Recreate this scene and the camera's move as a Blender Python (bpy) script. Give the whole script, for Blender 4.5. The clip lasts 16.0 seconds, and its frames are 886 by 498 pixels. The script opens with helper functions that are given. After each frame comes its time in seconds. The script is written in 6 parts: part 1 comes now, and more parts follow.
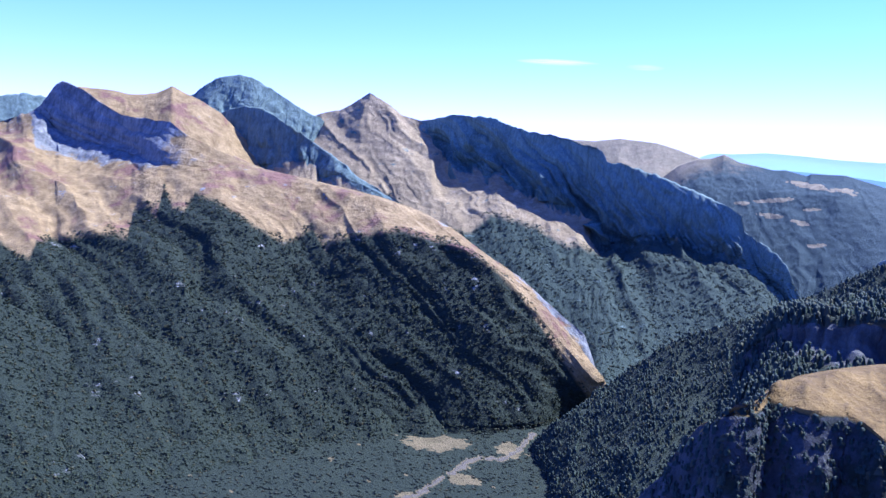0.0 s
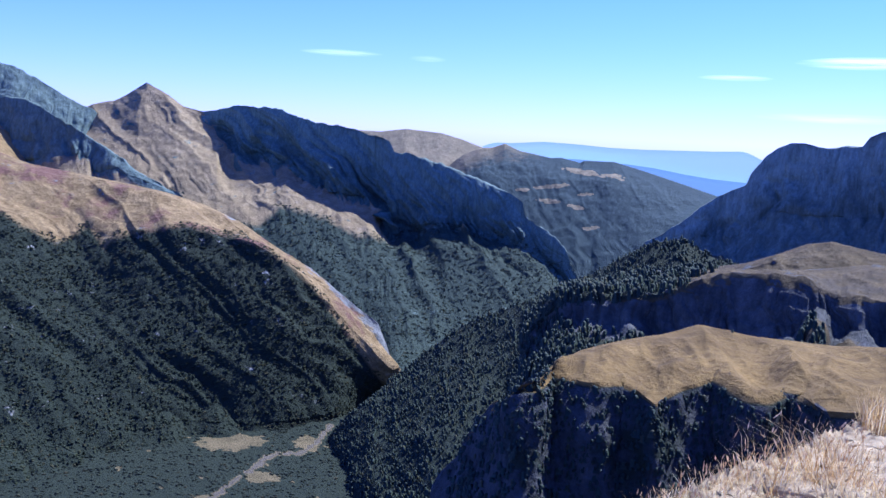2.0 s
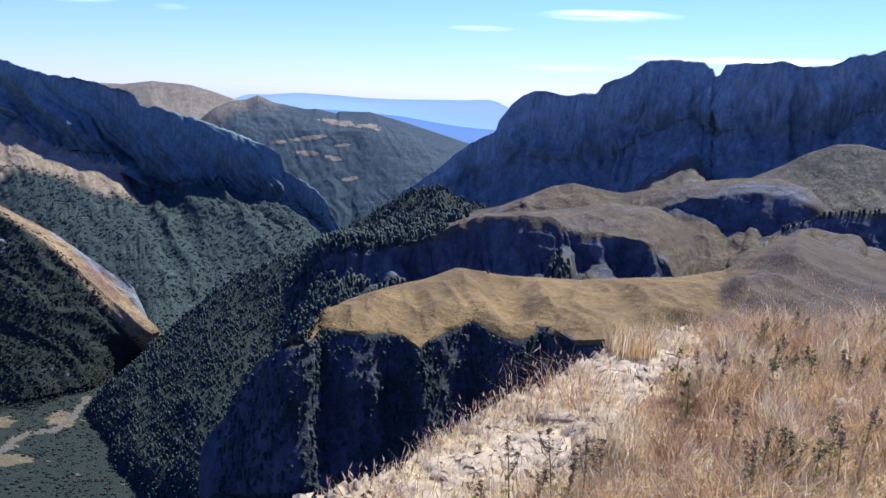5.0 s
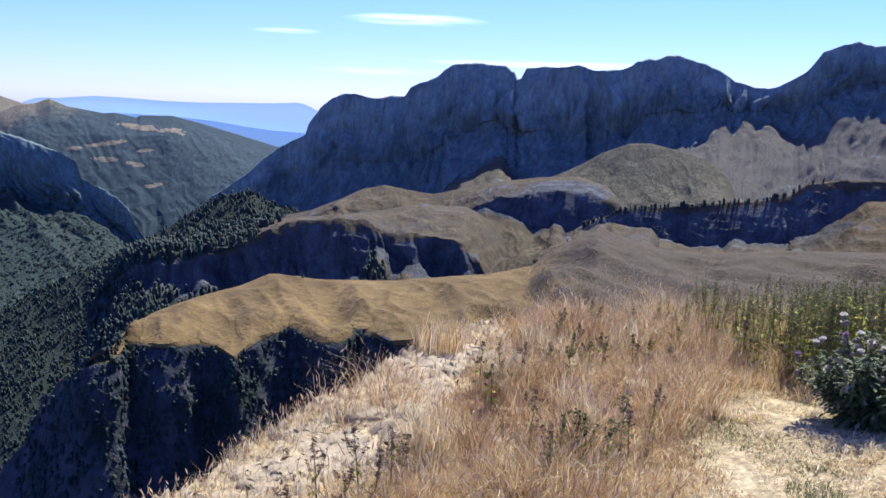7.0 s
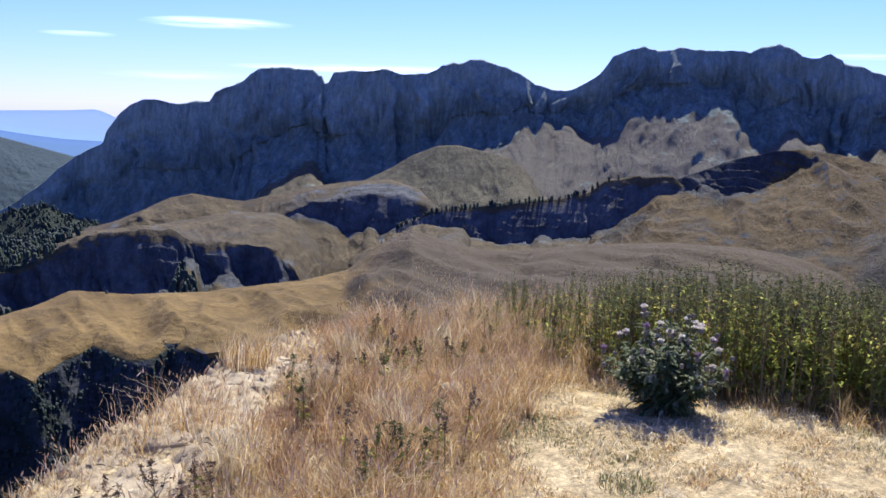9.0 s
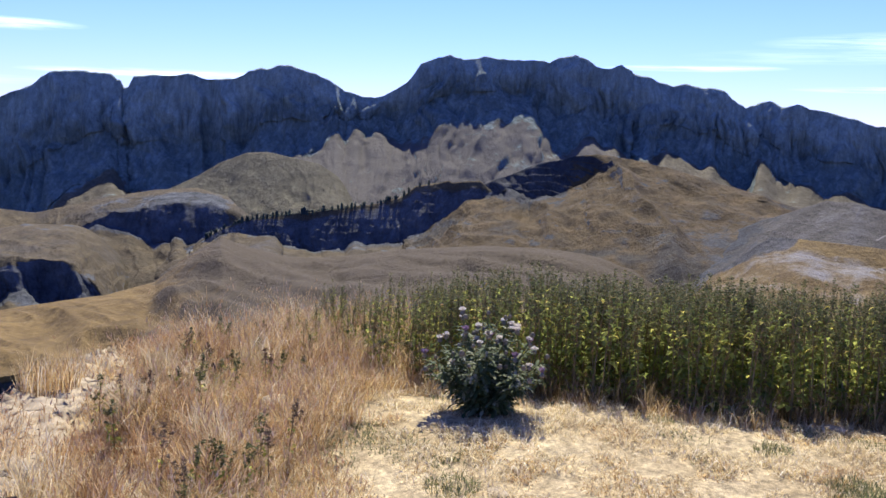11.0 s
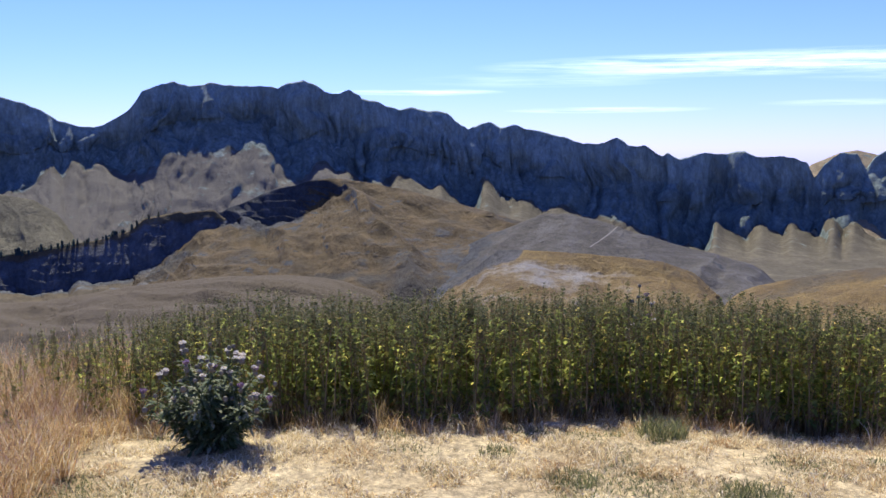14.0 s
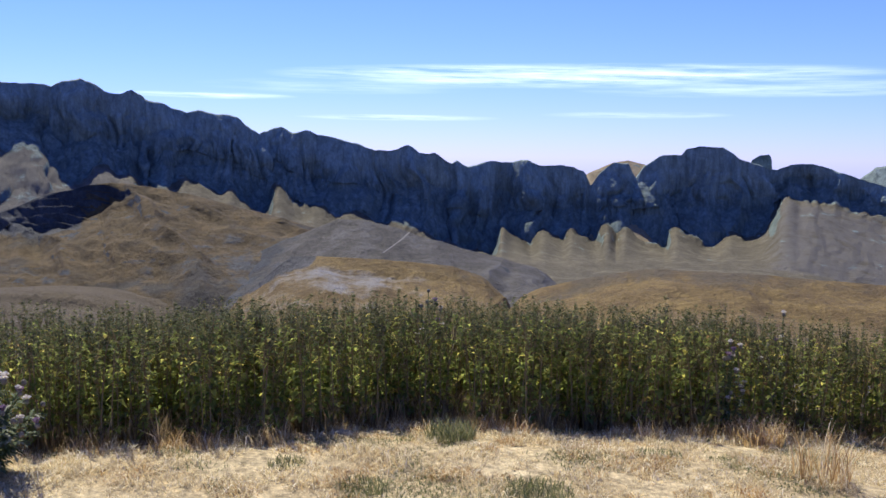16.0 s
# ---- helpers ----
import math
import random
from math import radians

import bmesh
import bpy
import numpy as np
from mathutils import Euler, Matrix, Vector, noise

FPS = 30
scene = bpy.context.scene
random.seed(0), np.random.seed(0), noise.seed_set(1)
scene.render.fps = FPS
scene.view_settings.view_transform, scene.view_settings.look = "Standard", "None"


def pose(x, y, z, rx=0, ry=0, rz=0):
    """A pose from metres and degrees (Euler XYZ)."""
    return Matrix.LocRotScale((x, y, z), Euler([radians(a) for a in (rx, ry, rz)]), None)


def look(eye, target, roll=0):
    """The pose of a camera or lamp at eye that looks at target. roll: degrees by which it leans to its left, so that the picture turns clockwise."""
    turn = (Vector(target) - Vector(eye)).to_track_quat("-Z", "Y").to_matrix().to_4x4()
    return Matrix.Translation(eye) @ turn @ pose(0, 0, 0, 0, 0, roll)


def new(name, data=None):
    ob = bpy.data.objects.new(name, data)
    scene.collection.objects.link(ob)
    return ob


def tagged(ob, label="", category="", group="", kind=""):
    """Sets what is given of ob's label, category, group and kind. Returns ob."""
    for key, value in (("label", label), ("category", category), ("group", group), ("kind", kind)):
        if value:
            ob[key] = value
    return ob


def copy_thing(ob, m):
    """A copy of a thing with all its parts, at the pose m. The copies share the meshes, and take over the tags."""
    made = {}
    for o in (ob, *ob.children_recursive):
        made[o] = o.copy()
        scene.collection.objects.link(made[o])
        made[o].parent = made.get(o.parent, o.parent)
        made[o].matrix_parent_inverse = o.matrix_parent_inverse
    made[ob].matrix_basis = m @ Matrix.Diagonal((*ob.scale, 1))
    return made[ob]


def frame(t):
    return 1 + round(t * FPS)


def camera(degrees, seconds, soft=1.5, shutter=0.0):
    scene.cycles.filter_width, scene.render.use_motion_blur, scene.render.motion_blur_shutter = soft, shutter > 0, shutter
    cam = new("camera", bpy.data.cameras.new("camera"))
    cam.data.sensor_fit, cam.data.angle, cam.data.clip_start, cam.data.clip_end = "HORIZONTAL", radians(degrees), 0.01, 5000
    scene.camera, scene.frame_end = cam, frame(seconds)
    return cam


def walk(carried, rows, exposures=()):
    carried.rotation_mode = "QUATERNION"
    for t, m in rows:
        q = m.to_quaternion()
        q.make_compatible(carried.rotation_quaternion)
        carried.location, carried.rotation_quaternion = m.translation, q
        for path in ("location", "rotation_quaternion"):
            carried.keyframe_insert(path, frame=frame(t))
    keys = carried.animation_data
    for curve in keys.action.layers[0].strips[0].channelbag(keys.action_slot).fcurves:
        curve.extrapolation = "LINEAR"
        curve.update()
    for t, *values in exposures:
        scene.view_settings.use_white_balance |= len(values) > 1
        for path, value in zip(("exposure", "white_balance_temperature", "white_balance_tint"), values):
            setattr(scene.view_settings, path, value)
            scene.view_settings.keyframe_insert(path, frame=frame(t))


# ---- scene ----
cam = camera(51.5, 16.0, soft=1.5)
# seconds, place and yaw, pitch, roll of the camera, which a standing viewer turns
PAN = [
    (0.0, -0.005, 0.012, -0.002, 0.00, -7.41, 3.06),
    (0.5, -0.021, 0.014, -0.001, -3.36, -7.12, 2.99),
    (1.0, -0.037, 0.016, -0.000, -6.93, -6.84, 3.02),
    (1.5, -0.053, 0.018, 0.001, -10.02, -6.86, 2.93),
    (2.0, -0.069, 0.019, 0.003, -13.09, -7.33, 2.71),
    (2.5, -0.083, 0.019, 0.005, -15.66, -8.13, 2.50),
    (3.0, -0.095, 0.018, 0.008, -18.14, -9.02, 2.20),
    (3.5, -0.103, 0.015, 0.011, -20.22, -9.54, 2.13),
    (6.0, -0.116, -0.010, 0.024, -34.07, -9.40, 2.05),
    (6.5, -0.099, -0.021, 0.019, -36.90, -9.28, 2.06),
    (7.0, -0.064, -0.031, 0.009, -39.85, -9.14, 1.97),
    (7.5, -0.018, -0.014, 0.004, -42.62, -8.98, 1.67),
    (8.0, 0.031, 0.008, 0.000, -45.57, -8.83, 1.32),
    (8.5, 0.066, 0.026, 0.004, -48.37, -8.70, 0.94),
    (9.0, 0.073, 0.052, -0.000, -51.49, -8.57, 1.34),
    (11.5, 0.094, 0.094, -0.002, -65.99, -7.67, 1.18),
    (12.0, 0.110, 0.085, -0.007, -68.76, -7.42, 0.82),
    (12.5, 0.131, 0.076, -0.010, -71.31, -7.16, 0.40),
    (13.0, 0.152, 0.054, -0.011, -73.99, -6.85, -0.00),
    (13.5, 0.161, 0.032, -0.016, -76.53, -6.51, -0.26),
    (14.0, 0.162, 0.009, -0.017, -79.42, -6.18, -0.20),
    (14.5, 0.163, -0.006, -0.016, -82.36, -5.94, -0.16),
    (15.0, 0.170, -0.010, -0.015, -85.80, -5.78, 0.15),
    (15.5, 0.189, -0.011, -0.015, -88.98, -5.73, 0.42),
    (16.0, 0.204, -0.014, -0.018, -92.32, -5.76, 0.62),
]
walk(cam, [(t, pose(x, y, 1.65 + z, 90, 0, yaw) @ pose(0, 0, 0, pitch, 0, 0) @ pose(0, 0, 0, 0, 0, roll)) for t, x, y, z, yaw, pitch, roll in PAN],
     exposures=[(0.0, 1.45, 4550, 22), (1.0, 1.2, 4550, 22), (2.0, 0.95, 4600, 20), (3.5, 0.9, 4800, 17), (7.0, 0.85, 5150, 12), (9.0, 0.8, 5350, 12), (12.5, 0.8, 5500, 12), (16.0, 0.55, 5450, 10)])

# ---- light ----
SUN_BEARING, SUN_HEIGHT = 66.0, 52.0
world = bpy.data.worlds.new("sky")
scene.world = world
world.use_nodes = True
wn, wl = world.node_tree.nodes, world.node_tree.links
wn.clear()
sky = wn.new("ShaderNodeTexSky")
sky.sky_type, sky.sun_disc = "NISHITA", False
sky.sun_elevation, sky.sun_rotation = radians(SUN_HEIGHT), radians(SUN_BEARING)
sky.altitude, sky.air_density, sky.dust_density, sky.ozone_density = 2000, 1.2, 0.2, 4.5
bg, wout = wn.new("ShaderNodeBackground"), wn.new("ShaderNodeOutputWorld")
bg.inputs[1].default_value = 0.086


def sky_math(op, a, b=0.0):
    n = wn.new("ShaderNodeMath")
    n.operation = op
    for s, v in zip(n.inputs, (a, b)):
        if isinstance(v, bpy.types.NodeSocket):
            wl.new(v, s)
        else:
            s.default_value = v
    return n.outputs[0]


# thin cirrus: bearing, height, half width and half depth in degrees, and thickness
CIRRUS = [(100.0, 4.95, 19.0, 0.8, 1.0), (112.0, 4.1, 12.0, 0.55, 0.5), (78.0, 3.5, 5.5, 0.22, 0.9), (89.5, 2.35, 6.5, 0.2, 0.8), (104.0, 2.6, 6.0, 0.22, 0.5), (37.7, 4.8, 4.6, 0.38, 1.0),
          (46.5, 2.4, 8.5, 0.28, 0.9), (30.0, 3.85, 2.2, 0.18, 0.5), (6.4, 4.4, 2.6, 0.2, 0.5), (11.6, 4.3, 1.2, 0.2, 0.3), (36.0, 1.7, 5.0, 0.3, 0.35), (86.0, 4.2, 9.0, 0.5, 0.3)]
way = wn.new("ShaderNodeTexCoord").outputs["Generated"]
split = wn.new("ShaderNodeSeparateXYZ")
wl.new(way, split.inputs[0])
sky_az = sky_math("MULTIPLY", sky_math("ARCTAN2", split.outputs[0], split.outputs[1]), 57.29578)
sky_el = sky_math("MULTIPLY", sky_math("ARCSINE", split.outputs[2]), 57.29578)
streak = wn.new("ShaderNodeCombineXYZ")
wl.new(sky_math("MULTIPLY", sky_az, 0.16), streak.inputs[0])
wl.new(sky_math("MULTIPLY", sky_math("ADD", sky_el, sky_math("MULTIPLY", sky_az, 0.012)), 3.4), streak.inputs[1])
wisp = wn.new("ShaderNodeTexNoise")
wisp.inputs["Scale"].default_value, wisp.inputs["Detail"].default_value, wisp.inputs["Roughness"].default_value = 1.0, 7.0, 0.62
wl.new(streak.outputs[0], wisp.inputs["Vector"])
cover = 0.0
for c_az, c_el, c_w, c_h, c_s in CIRRUS:
    u = sky_math("MULTIPLY", sky_math("SUBTRACT", sky_az, c_az), 1 / c_w)
    v = sky_math("MULTIPLY", sky_math("SUBTRACT", sky_el, c_el), 1 / c_h)
    r2 = sky_math("ADD", sky_math("MULTIPLY", u, u), sky_math("MULTIPLY", v, v))
    one = sky_math("MULTIPLY", sky_math("MAXIMUM", sky_math("SUBTRACT", 1.0, r2), 0.0), c_s)
    cover = sky_math("MAXIMUM", one, cover)
thick = sky_math("MINIMUM", sky_math("MULTIPLY", cover, sky_math("MAXIMUM", sky_math("MULTIPLY", sky_math("SUBTRACT", wisp.outputs[0], 0.36), 3.0), 0.0)), 0.85)
veil = wn.new("ShaderNodeMix")
veil.data_type = "RGBA"
wl.new(thick, veil.inputs[0])
clear_air = wn.new("ShaderNodeMix")
clear_air.data_type, clear_air.blend_type = "RGBA", "MULTIPLY"
clear_air.inputs[0].default_value, clear_air.inputs[7].default_value = 1.0, (0.78, 0.75, 1.38, 1)
wl.new(sky.outputs[0], clear_air.inputs[6])
wl.new(clear_air.outputs[2], veil.inputs[6])
veil.inputs[7].default_value = (12.0, 12.4, 12.8, 1)
wl.new(veil.outputs[2], bg.inputs[0])
wl.new(bg.outputs[0], wout.inputs[0])


def bearing(az, d, z=0.0):
    return Vector((d * math.sin(radians(az)), d * math.cos(radians(az)), z))


lamp = bpy.data.lights.new("sun", "SUN")
lamp.energy, lamp.angle, lamp.color = 5.0, radians(0.55), (1.0, 0.865, 0.635)
sun = new("sun", lamp)
sun.matrix_world = look(bearing(SUN_BEARING, 100, 100 * math.tan(radians(SUN_HEIGHT))), (0, 0, 0))


# ---- numeric noise ----
def value_noise(p, seed):
    """Smooth noise in -1..1 at the points p (n x 3)."""
    i = np.floor(p).astype(np.int64)
    f = p - i
    f = f * f * f * (f * (f * 6 - 15) + 10)
    total = np.zeros(len(p))
    for dx in (0, 1):
        for dy in (0, 1):
            for dz in (0, 1):
                h = (i[:, 0] + dx) * 374761393 + (i[:, 1] + dy) * 668265263 + (i[:, 2] + dz) * 2147483647 + seed * 1274126177
                h = (h ^ (h >> 13)) * 1274126177 & 0x7FFFFFFF
                h = (h ^ (h >> 16)) & 0xFFFF
                w = (f[:, 0] if dx else 1 - f[:, 0]) * (f[:, 1] if dy else 1 - f[:, 1]) * (f[:, 2] if dz else 1 - f[:, 2])
                total += w * (h / 32767.5 - 1)
    return total


def fbm(p, seed, octaves=4, gain=0.5, ridged=False):
    total, amp, size = np.zeros(len(p)), 1.0, 0.0
    for k in range(octaves):
        v = value_noise(p * 2.03 ** k + 17.3 * k, seed + k)
        total += amp * ((1 - 2 * np.abs(v)) if ridged else v)
        size += amp
        amp *= gain
    return total / size


def mesh_of(name, verts, faces, materials, smooth=True):
    """A mesh from arrays of points and of equal-sided faces."""
    me = bpy.data.meshes.new(name)
    verts, faces = np.asarray(verts, dtype=np.float32), np.asarray(faces, dtype=np.int32)
    n, k = faces.shape
    me.vertices.add(len(verts))
    me.vertices.foreach_set("co", verts.ravel())
    me.loops.add(n * k)
    me.loops.foreach_set("vertex_index", faces.ravel())
    me.polygons.add(n)
    me.polygons.foreach_set("loop_start", np.arange(0, n * k, k, dtype=np.int32))
    me.polygons.foreach_set("loop_total", np.full(n, k, dtype=np.int32))
    me.polygons.foreach_set("use_smooth", np.full(n, smooth))
    for m in materials:
        me.materials.append(m)
    me.update(calc_edges=True)
    return me


def attribute(me, name, values):
    a = me.attributes.new(name, "FLOAT", "POINT")
    a.data.foreach_set("value", np.asarray(values, dtype=np.float32))


# ---- materials ----
def nodes_of(name):
    m = bpy.data.materials.new(name)
    m.use_nodes = True
    t = m.node_tree
    t.nodes.clear()
    out, bsdf = t.nodes.new("ShaderNodeOutputMaterial"), t.nodes.new("ShaderNodeBsdfPrincipled")
    t.links.new(bsdf.outputs[0], out.inputs[0])
    bsdf.inputs["Specular IOR Level"].default_value = 0.2
    bsdf.inputs["Roughness"].default_value = 0.9
    return m, t, bsdf


def tex(t, scale, detail=5.0, rough=0.6, stretch=None, coords="Object"):
    c, n = t.nodes.new("ShaderNodeTexCoord"), t.nodes.new("ShaderNodeTexNoise")
    n.inputs["Scale"].default_value, n.inputs["Detail"].default_value, n.inputs["Roughness"].default_value = scale, detail, rough
    if stretch:
        mp = t.nodes.new("ShaderNodeMapping")
        mp.inputs["Scale"].default_value = stretch
        t.links.new(c.outputs[coords], mp.inputs[0])
        t.links.new(mp.outputs[0], n.inputs["Vector"])
    else:
        t.links.new(c.outputs[coords], n.inputs["Vector"])
    return n.outputs[0]


def ramp(t, value, stops):
    r = t.nodes.new("ShaderNodeValToRGB")
    while len(r.color_ramp.elements) < len(stops):
        r.color_ramp.elements.new(0.5)
    for e, (at, c) in zip(r.color_ramp.elements, stops):
        e.position = at
        e.color = (*c, 1) if len(c) == 3 else c
    t.links.new(value, r.inputs[0])
    return r.outputs[0]


def mix(t, fac, a, b, mode="MIX"):
    m = t.nodes.new("ShaderNodeMix")
    m.data_type, m.blend_type = "RGBA", mode
    for s, v in ((m.inputs[0], fac), (m.inputs[6], a), (m.inputs[7], b)):
        if isinstance(v, bpy.types.NodeSocket):
            t.links.new(v, s)
        else:
            s.default_value = v if isinstance(v, float) else (*v, 1)
    return m.outputs[2]


def math_node(t, op, a, b=0.0, c=0.0):
    m = t.nodes.new("ShaderNodeMath")
    m.operation = op
    for s, v in zip(m.inputs, (a, b, c)):
        if isinstance(v, bpy.types.NodeSocket):
            t.links.new(v, s)
        else:
            s.default_value = v
    return m.outputs[0]


def bump(t, bsdf, height, strength, distance):
    b = t.nodes.new("ShaderNodeBump")
    b.inputs["Strength"].default_value, b.inputs["Distance"].default_value = strength, distance
    t.links.new(height, b.inputs["Height"])
    t.links.new(b.outputs[0], bsdf.inputs["Normal"])


def zone(t, name, noise_out, spread=0.7, soft=0.06):
    """A ragged mask from a zone attribute of the terrain."""
    a = t.nodes.new("ShaderNodeAttribute")
    a.attribute_name = name
    shift = 0.14 if name == "wood" else 0.0
    v = math_node(t, "MULTIPLY_ADD", math_node(t, "SUBTRACT", noise_out, 0.5), spread, a.outputs["Fac"])
    r = t.nodes.new("ShaderNodeMapRange")
    r.interpolation_type = "SMOOTHSTEP"
    r.inputs["From Min"].default_value, r.inputs["From Max"].default_value = 0.5 + shift - soft, 0.5 + shift + soft
    t.links.new(v, r.inputs["Value"])
    return r.outputs[0]


def terrain_material(name, grass, rock, scree, wood, patch=None, ledges=0.0, grain=0.5):
    """Grass, rock, scree and wooded ground, parted by the terrain's zones. Each is a (dark, light) pair of colours."""
    m, t, bsdf = nodes_of(name)
    broad, mid, fine = tex(t, 0.006, 6, 0.65), tex(t, 0.03, 6, 0.68), tex(t, 0.16, 5, 0.7)
    ribs = tex(t, 0.016, 7, 0.68, stretch=(1.5, 1.5, 0.35))
    beds = tex(t, 0.012, 6, 0.7, stretch=(0.35, 0.35, 3.0))
    g = mix(t, ramp(t, mid, [(0.35, (0, 0, 0)), (0.68, (1, 1, 1))]), grass[0], grass[1])
    g = mix(t, ramp(t, broad, [(0.4, (0, 0, 0)), (0.6, (1, 1, 1))]), g, mix(t, 0.5, g, grass[0]))
    if patch:
        g = mix(t, ramp(t, broad, [(0.53, (0, 0, 0)), (0.6, (1, 1, 1))]), g, patch)
    g = mix(t, 0.6, g, ramp(t, fine, [(0.3, (0.3, 0.3, 0.3)), (0.7, (0.72, 0.72, 0.72))]), "OVERLAY")
    tier = t.nodes.new("ShaderNodeAttribute")
    tier.attribute_name = "tier"
    tier_tone = math_node(t, "MULTIPLY_ADD", math_node(t, "SUBTRACT", tier.outputs["Fac"], 0.5), 0.22, mix(t, 0.4, mid, ribs))
    r = mix(t, ramp(t, tier_tone, [(0.36, (0, 0, 0)), (0.64, (1, 1, 1))]), rock[0], rock[1])
    cracks = tex(t, 0.06, 6, 0.72, stretch=(1.6, 1.6, 0.22))
    r = mix(t, 0.6, r, ramp(t, cracks, [(0.34, (0.25, 0.25, 0.25)), (0.66, (0.74, 0.74, 0.74))]), "OVERLAY")
    r = mix(t, 0.4, r, ramp(t, fine, [(0.3, (0.3, 0.3, 0.3)), (0.7, (0.72, 0.72, 0.72))]), "OVERLAY")
    s = mix(t, mix(t, 0.5, fine, mid), scree[0], scree[1])
    w = mix(t, fine, wood[0], wood[1])
    col = mix(t, zone(t, "scree", mid, 0.9, 0.12), g, s)
    col = mix(t, zone(t, "wood", mid, 0.5, 0.15), col, w)
    rock_mask = zone(t, "rock", mix(t, 0.35, mid, beds), 0.9)
    if ledges:
        steps = math_node(t, "MULTIPLY", ramp(t, beds, [(0.56, (0, 0, 0)), (0.60, (1, 1, 1))]), ramp(t, mid, [(0.60 - 0.12 * ledges, (0, 0, 0)), (0.66 - 0.12 * ledges, (1, 1, 1))]))
        rock_mask = math_node(t, "MAXIMUM", rock_mask, steps)
    col = mix(t, rock_mask, col, r)
    grit = tex(t, 0.75, 4, 0.72)
    col = mix(t, grain, col, ramp(t, grit, [(0.34, (0.24, 0.24, 0.24)), (0.66, (0.76, 0.76, 0.76))]), "OVERLAY")
    t.links.new(col, bsdf.inputs["Base Color"])
    h = mix(t, 0.4, mix(t, 0.45, mid, fine), mix(t, 0.4, mix(t, 0.5, ribs, cracks), beds))
    bump(t, bsdf, h, 1.0, 13.0)
    return m


# pale rock short of red: haze over the cliffs is put into the colour
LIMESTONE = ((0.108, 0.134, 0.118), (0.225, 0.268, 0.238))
# the same rock darker and cooler, with the ridge cliffs' shade in its colour
SHADED_LIMESTONE = ((0.076, 0.108, 0.100), (0.150, 0.200, 0.184))
SCREE = ((0.20, 0.168, 0.12), (0.33, 0.282, 0.205))
GREY_SCREE = ((0.070, 0.063, 0.052), (0.150, 0.134, 0.110))
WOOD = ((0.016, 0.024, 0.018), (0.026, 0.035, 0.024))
# woods lightened and blued, so that haze lies in their colour
HAZED_WOOD = ((0.028, 0.044, 0.040), (0.046, 0.064, 0.050))
mat_left = terrain_material("autumn_mountain", ((0.165, 0.115, 0.052), (0.34, 0.252, 0.122)), ((0.080, 0.09, 0.098), (0.24, 0.245, 0.235)), SCREE, WOOD, (0.16, 0.092, 0.066), ledges=0.15)
# dry ridge grass made lighter: sunlight on its meadow is put into the colour
mat_ridge = terrain_material("lit_dry_ridge", ((0.19, 0.148, 0.085), (0.37, 0.295, 0.175)), SHADED_LIMESTONE, SCREE, HAZED_WOOD, ledges=0.3)
# the blue of these far woods is haze, put into the base colour
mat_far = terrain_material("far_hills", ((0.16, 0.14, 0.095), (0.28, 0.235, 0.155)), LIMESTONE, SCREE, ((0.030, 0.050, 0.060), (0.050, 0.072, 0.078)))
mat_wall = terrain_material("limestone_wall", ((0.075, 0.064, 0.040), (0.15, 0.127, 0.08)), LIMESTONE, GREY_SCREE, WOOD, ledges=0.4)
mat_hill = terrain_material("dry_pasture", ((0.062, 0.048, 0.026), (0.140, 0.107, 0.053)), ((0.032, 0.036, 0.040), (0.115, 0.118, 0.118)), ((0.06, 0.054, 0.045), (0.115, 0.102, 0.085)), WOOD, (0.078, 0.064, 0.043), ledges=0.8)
mat_slate = terrain_material("slate_ground", ((0.060, 0.053, 0.042), (0.118, 0.106, 0.086)), ((0.020, 0.022, 0.025), (0.060, 0.062, 0.064)), ((0.075, 0.070, 0.062), (0.135, 0.126, 0.112)), WOOD, ledges=0.3)
mat_golden_down = terrain_material("golden_down", ((0.095, 0.062, 0.020), (0.205, 0.142, 0.046)), ((0.030, 0.030, 0.030), (0.085, 0.080, 0.074)), ((0.13, 0.12, 0.105), (0.27, 0.25, 0.22)), WOOD, (0.085, 0.066, 0.034))
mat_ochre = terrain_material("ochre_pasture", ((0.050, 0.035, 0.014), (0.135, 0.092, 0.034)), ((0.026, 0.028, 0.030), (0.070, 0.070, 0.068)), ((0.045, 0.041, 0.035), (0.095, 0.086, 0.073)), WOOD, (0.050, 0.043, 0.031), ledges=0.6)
mat_knob = terrain_material("knob_pasture", ((0.075, 0.066, 0.040), (0.160, 0.142, 0.085)), ((0.045, 0.050, 0.054), (0.13, 0.132, 0.130)), ((0.07, 0.066, 0.058), (0.13, 0.12, 0.104)), WOOD)
# rock of the plateau's cliff is darkened, its shade put into the colour
mat_meadow = terrain_material("meadow_plateau", ((0.112, 0.073, 0.023), (0.265, 0.178, 0.058)), ((0.024, 0.028, 0.034), (0.075, 0.078, 0.082)), ((0.055, 0.042, 0.025), (0.105, 0.080, 0.044)), WOOD, grain=0.15)
mat_valley = terrain_material("valley_ground", ((0.10, 0.085, 0.045), (0.18, 0.145, 0.08)), LIMESTONE, GREY_SCREE, WOOD)


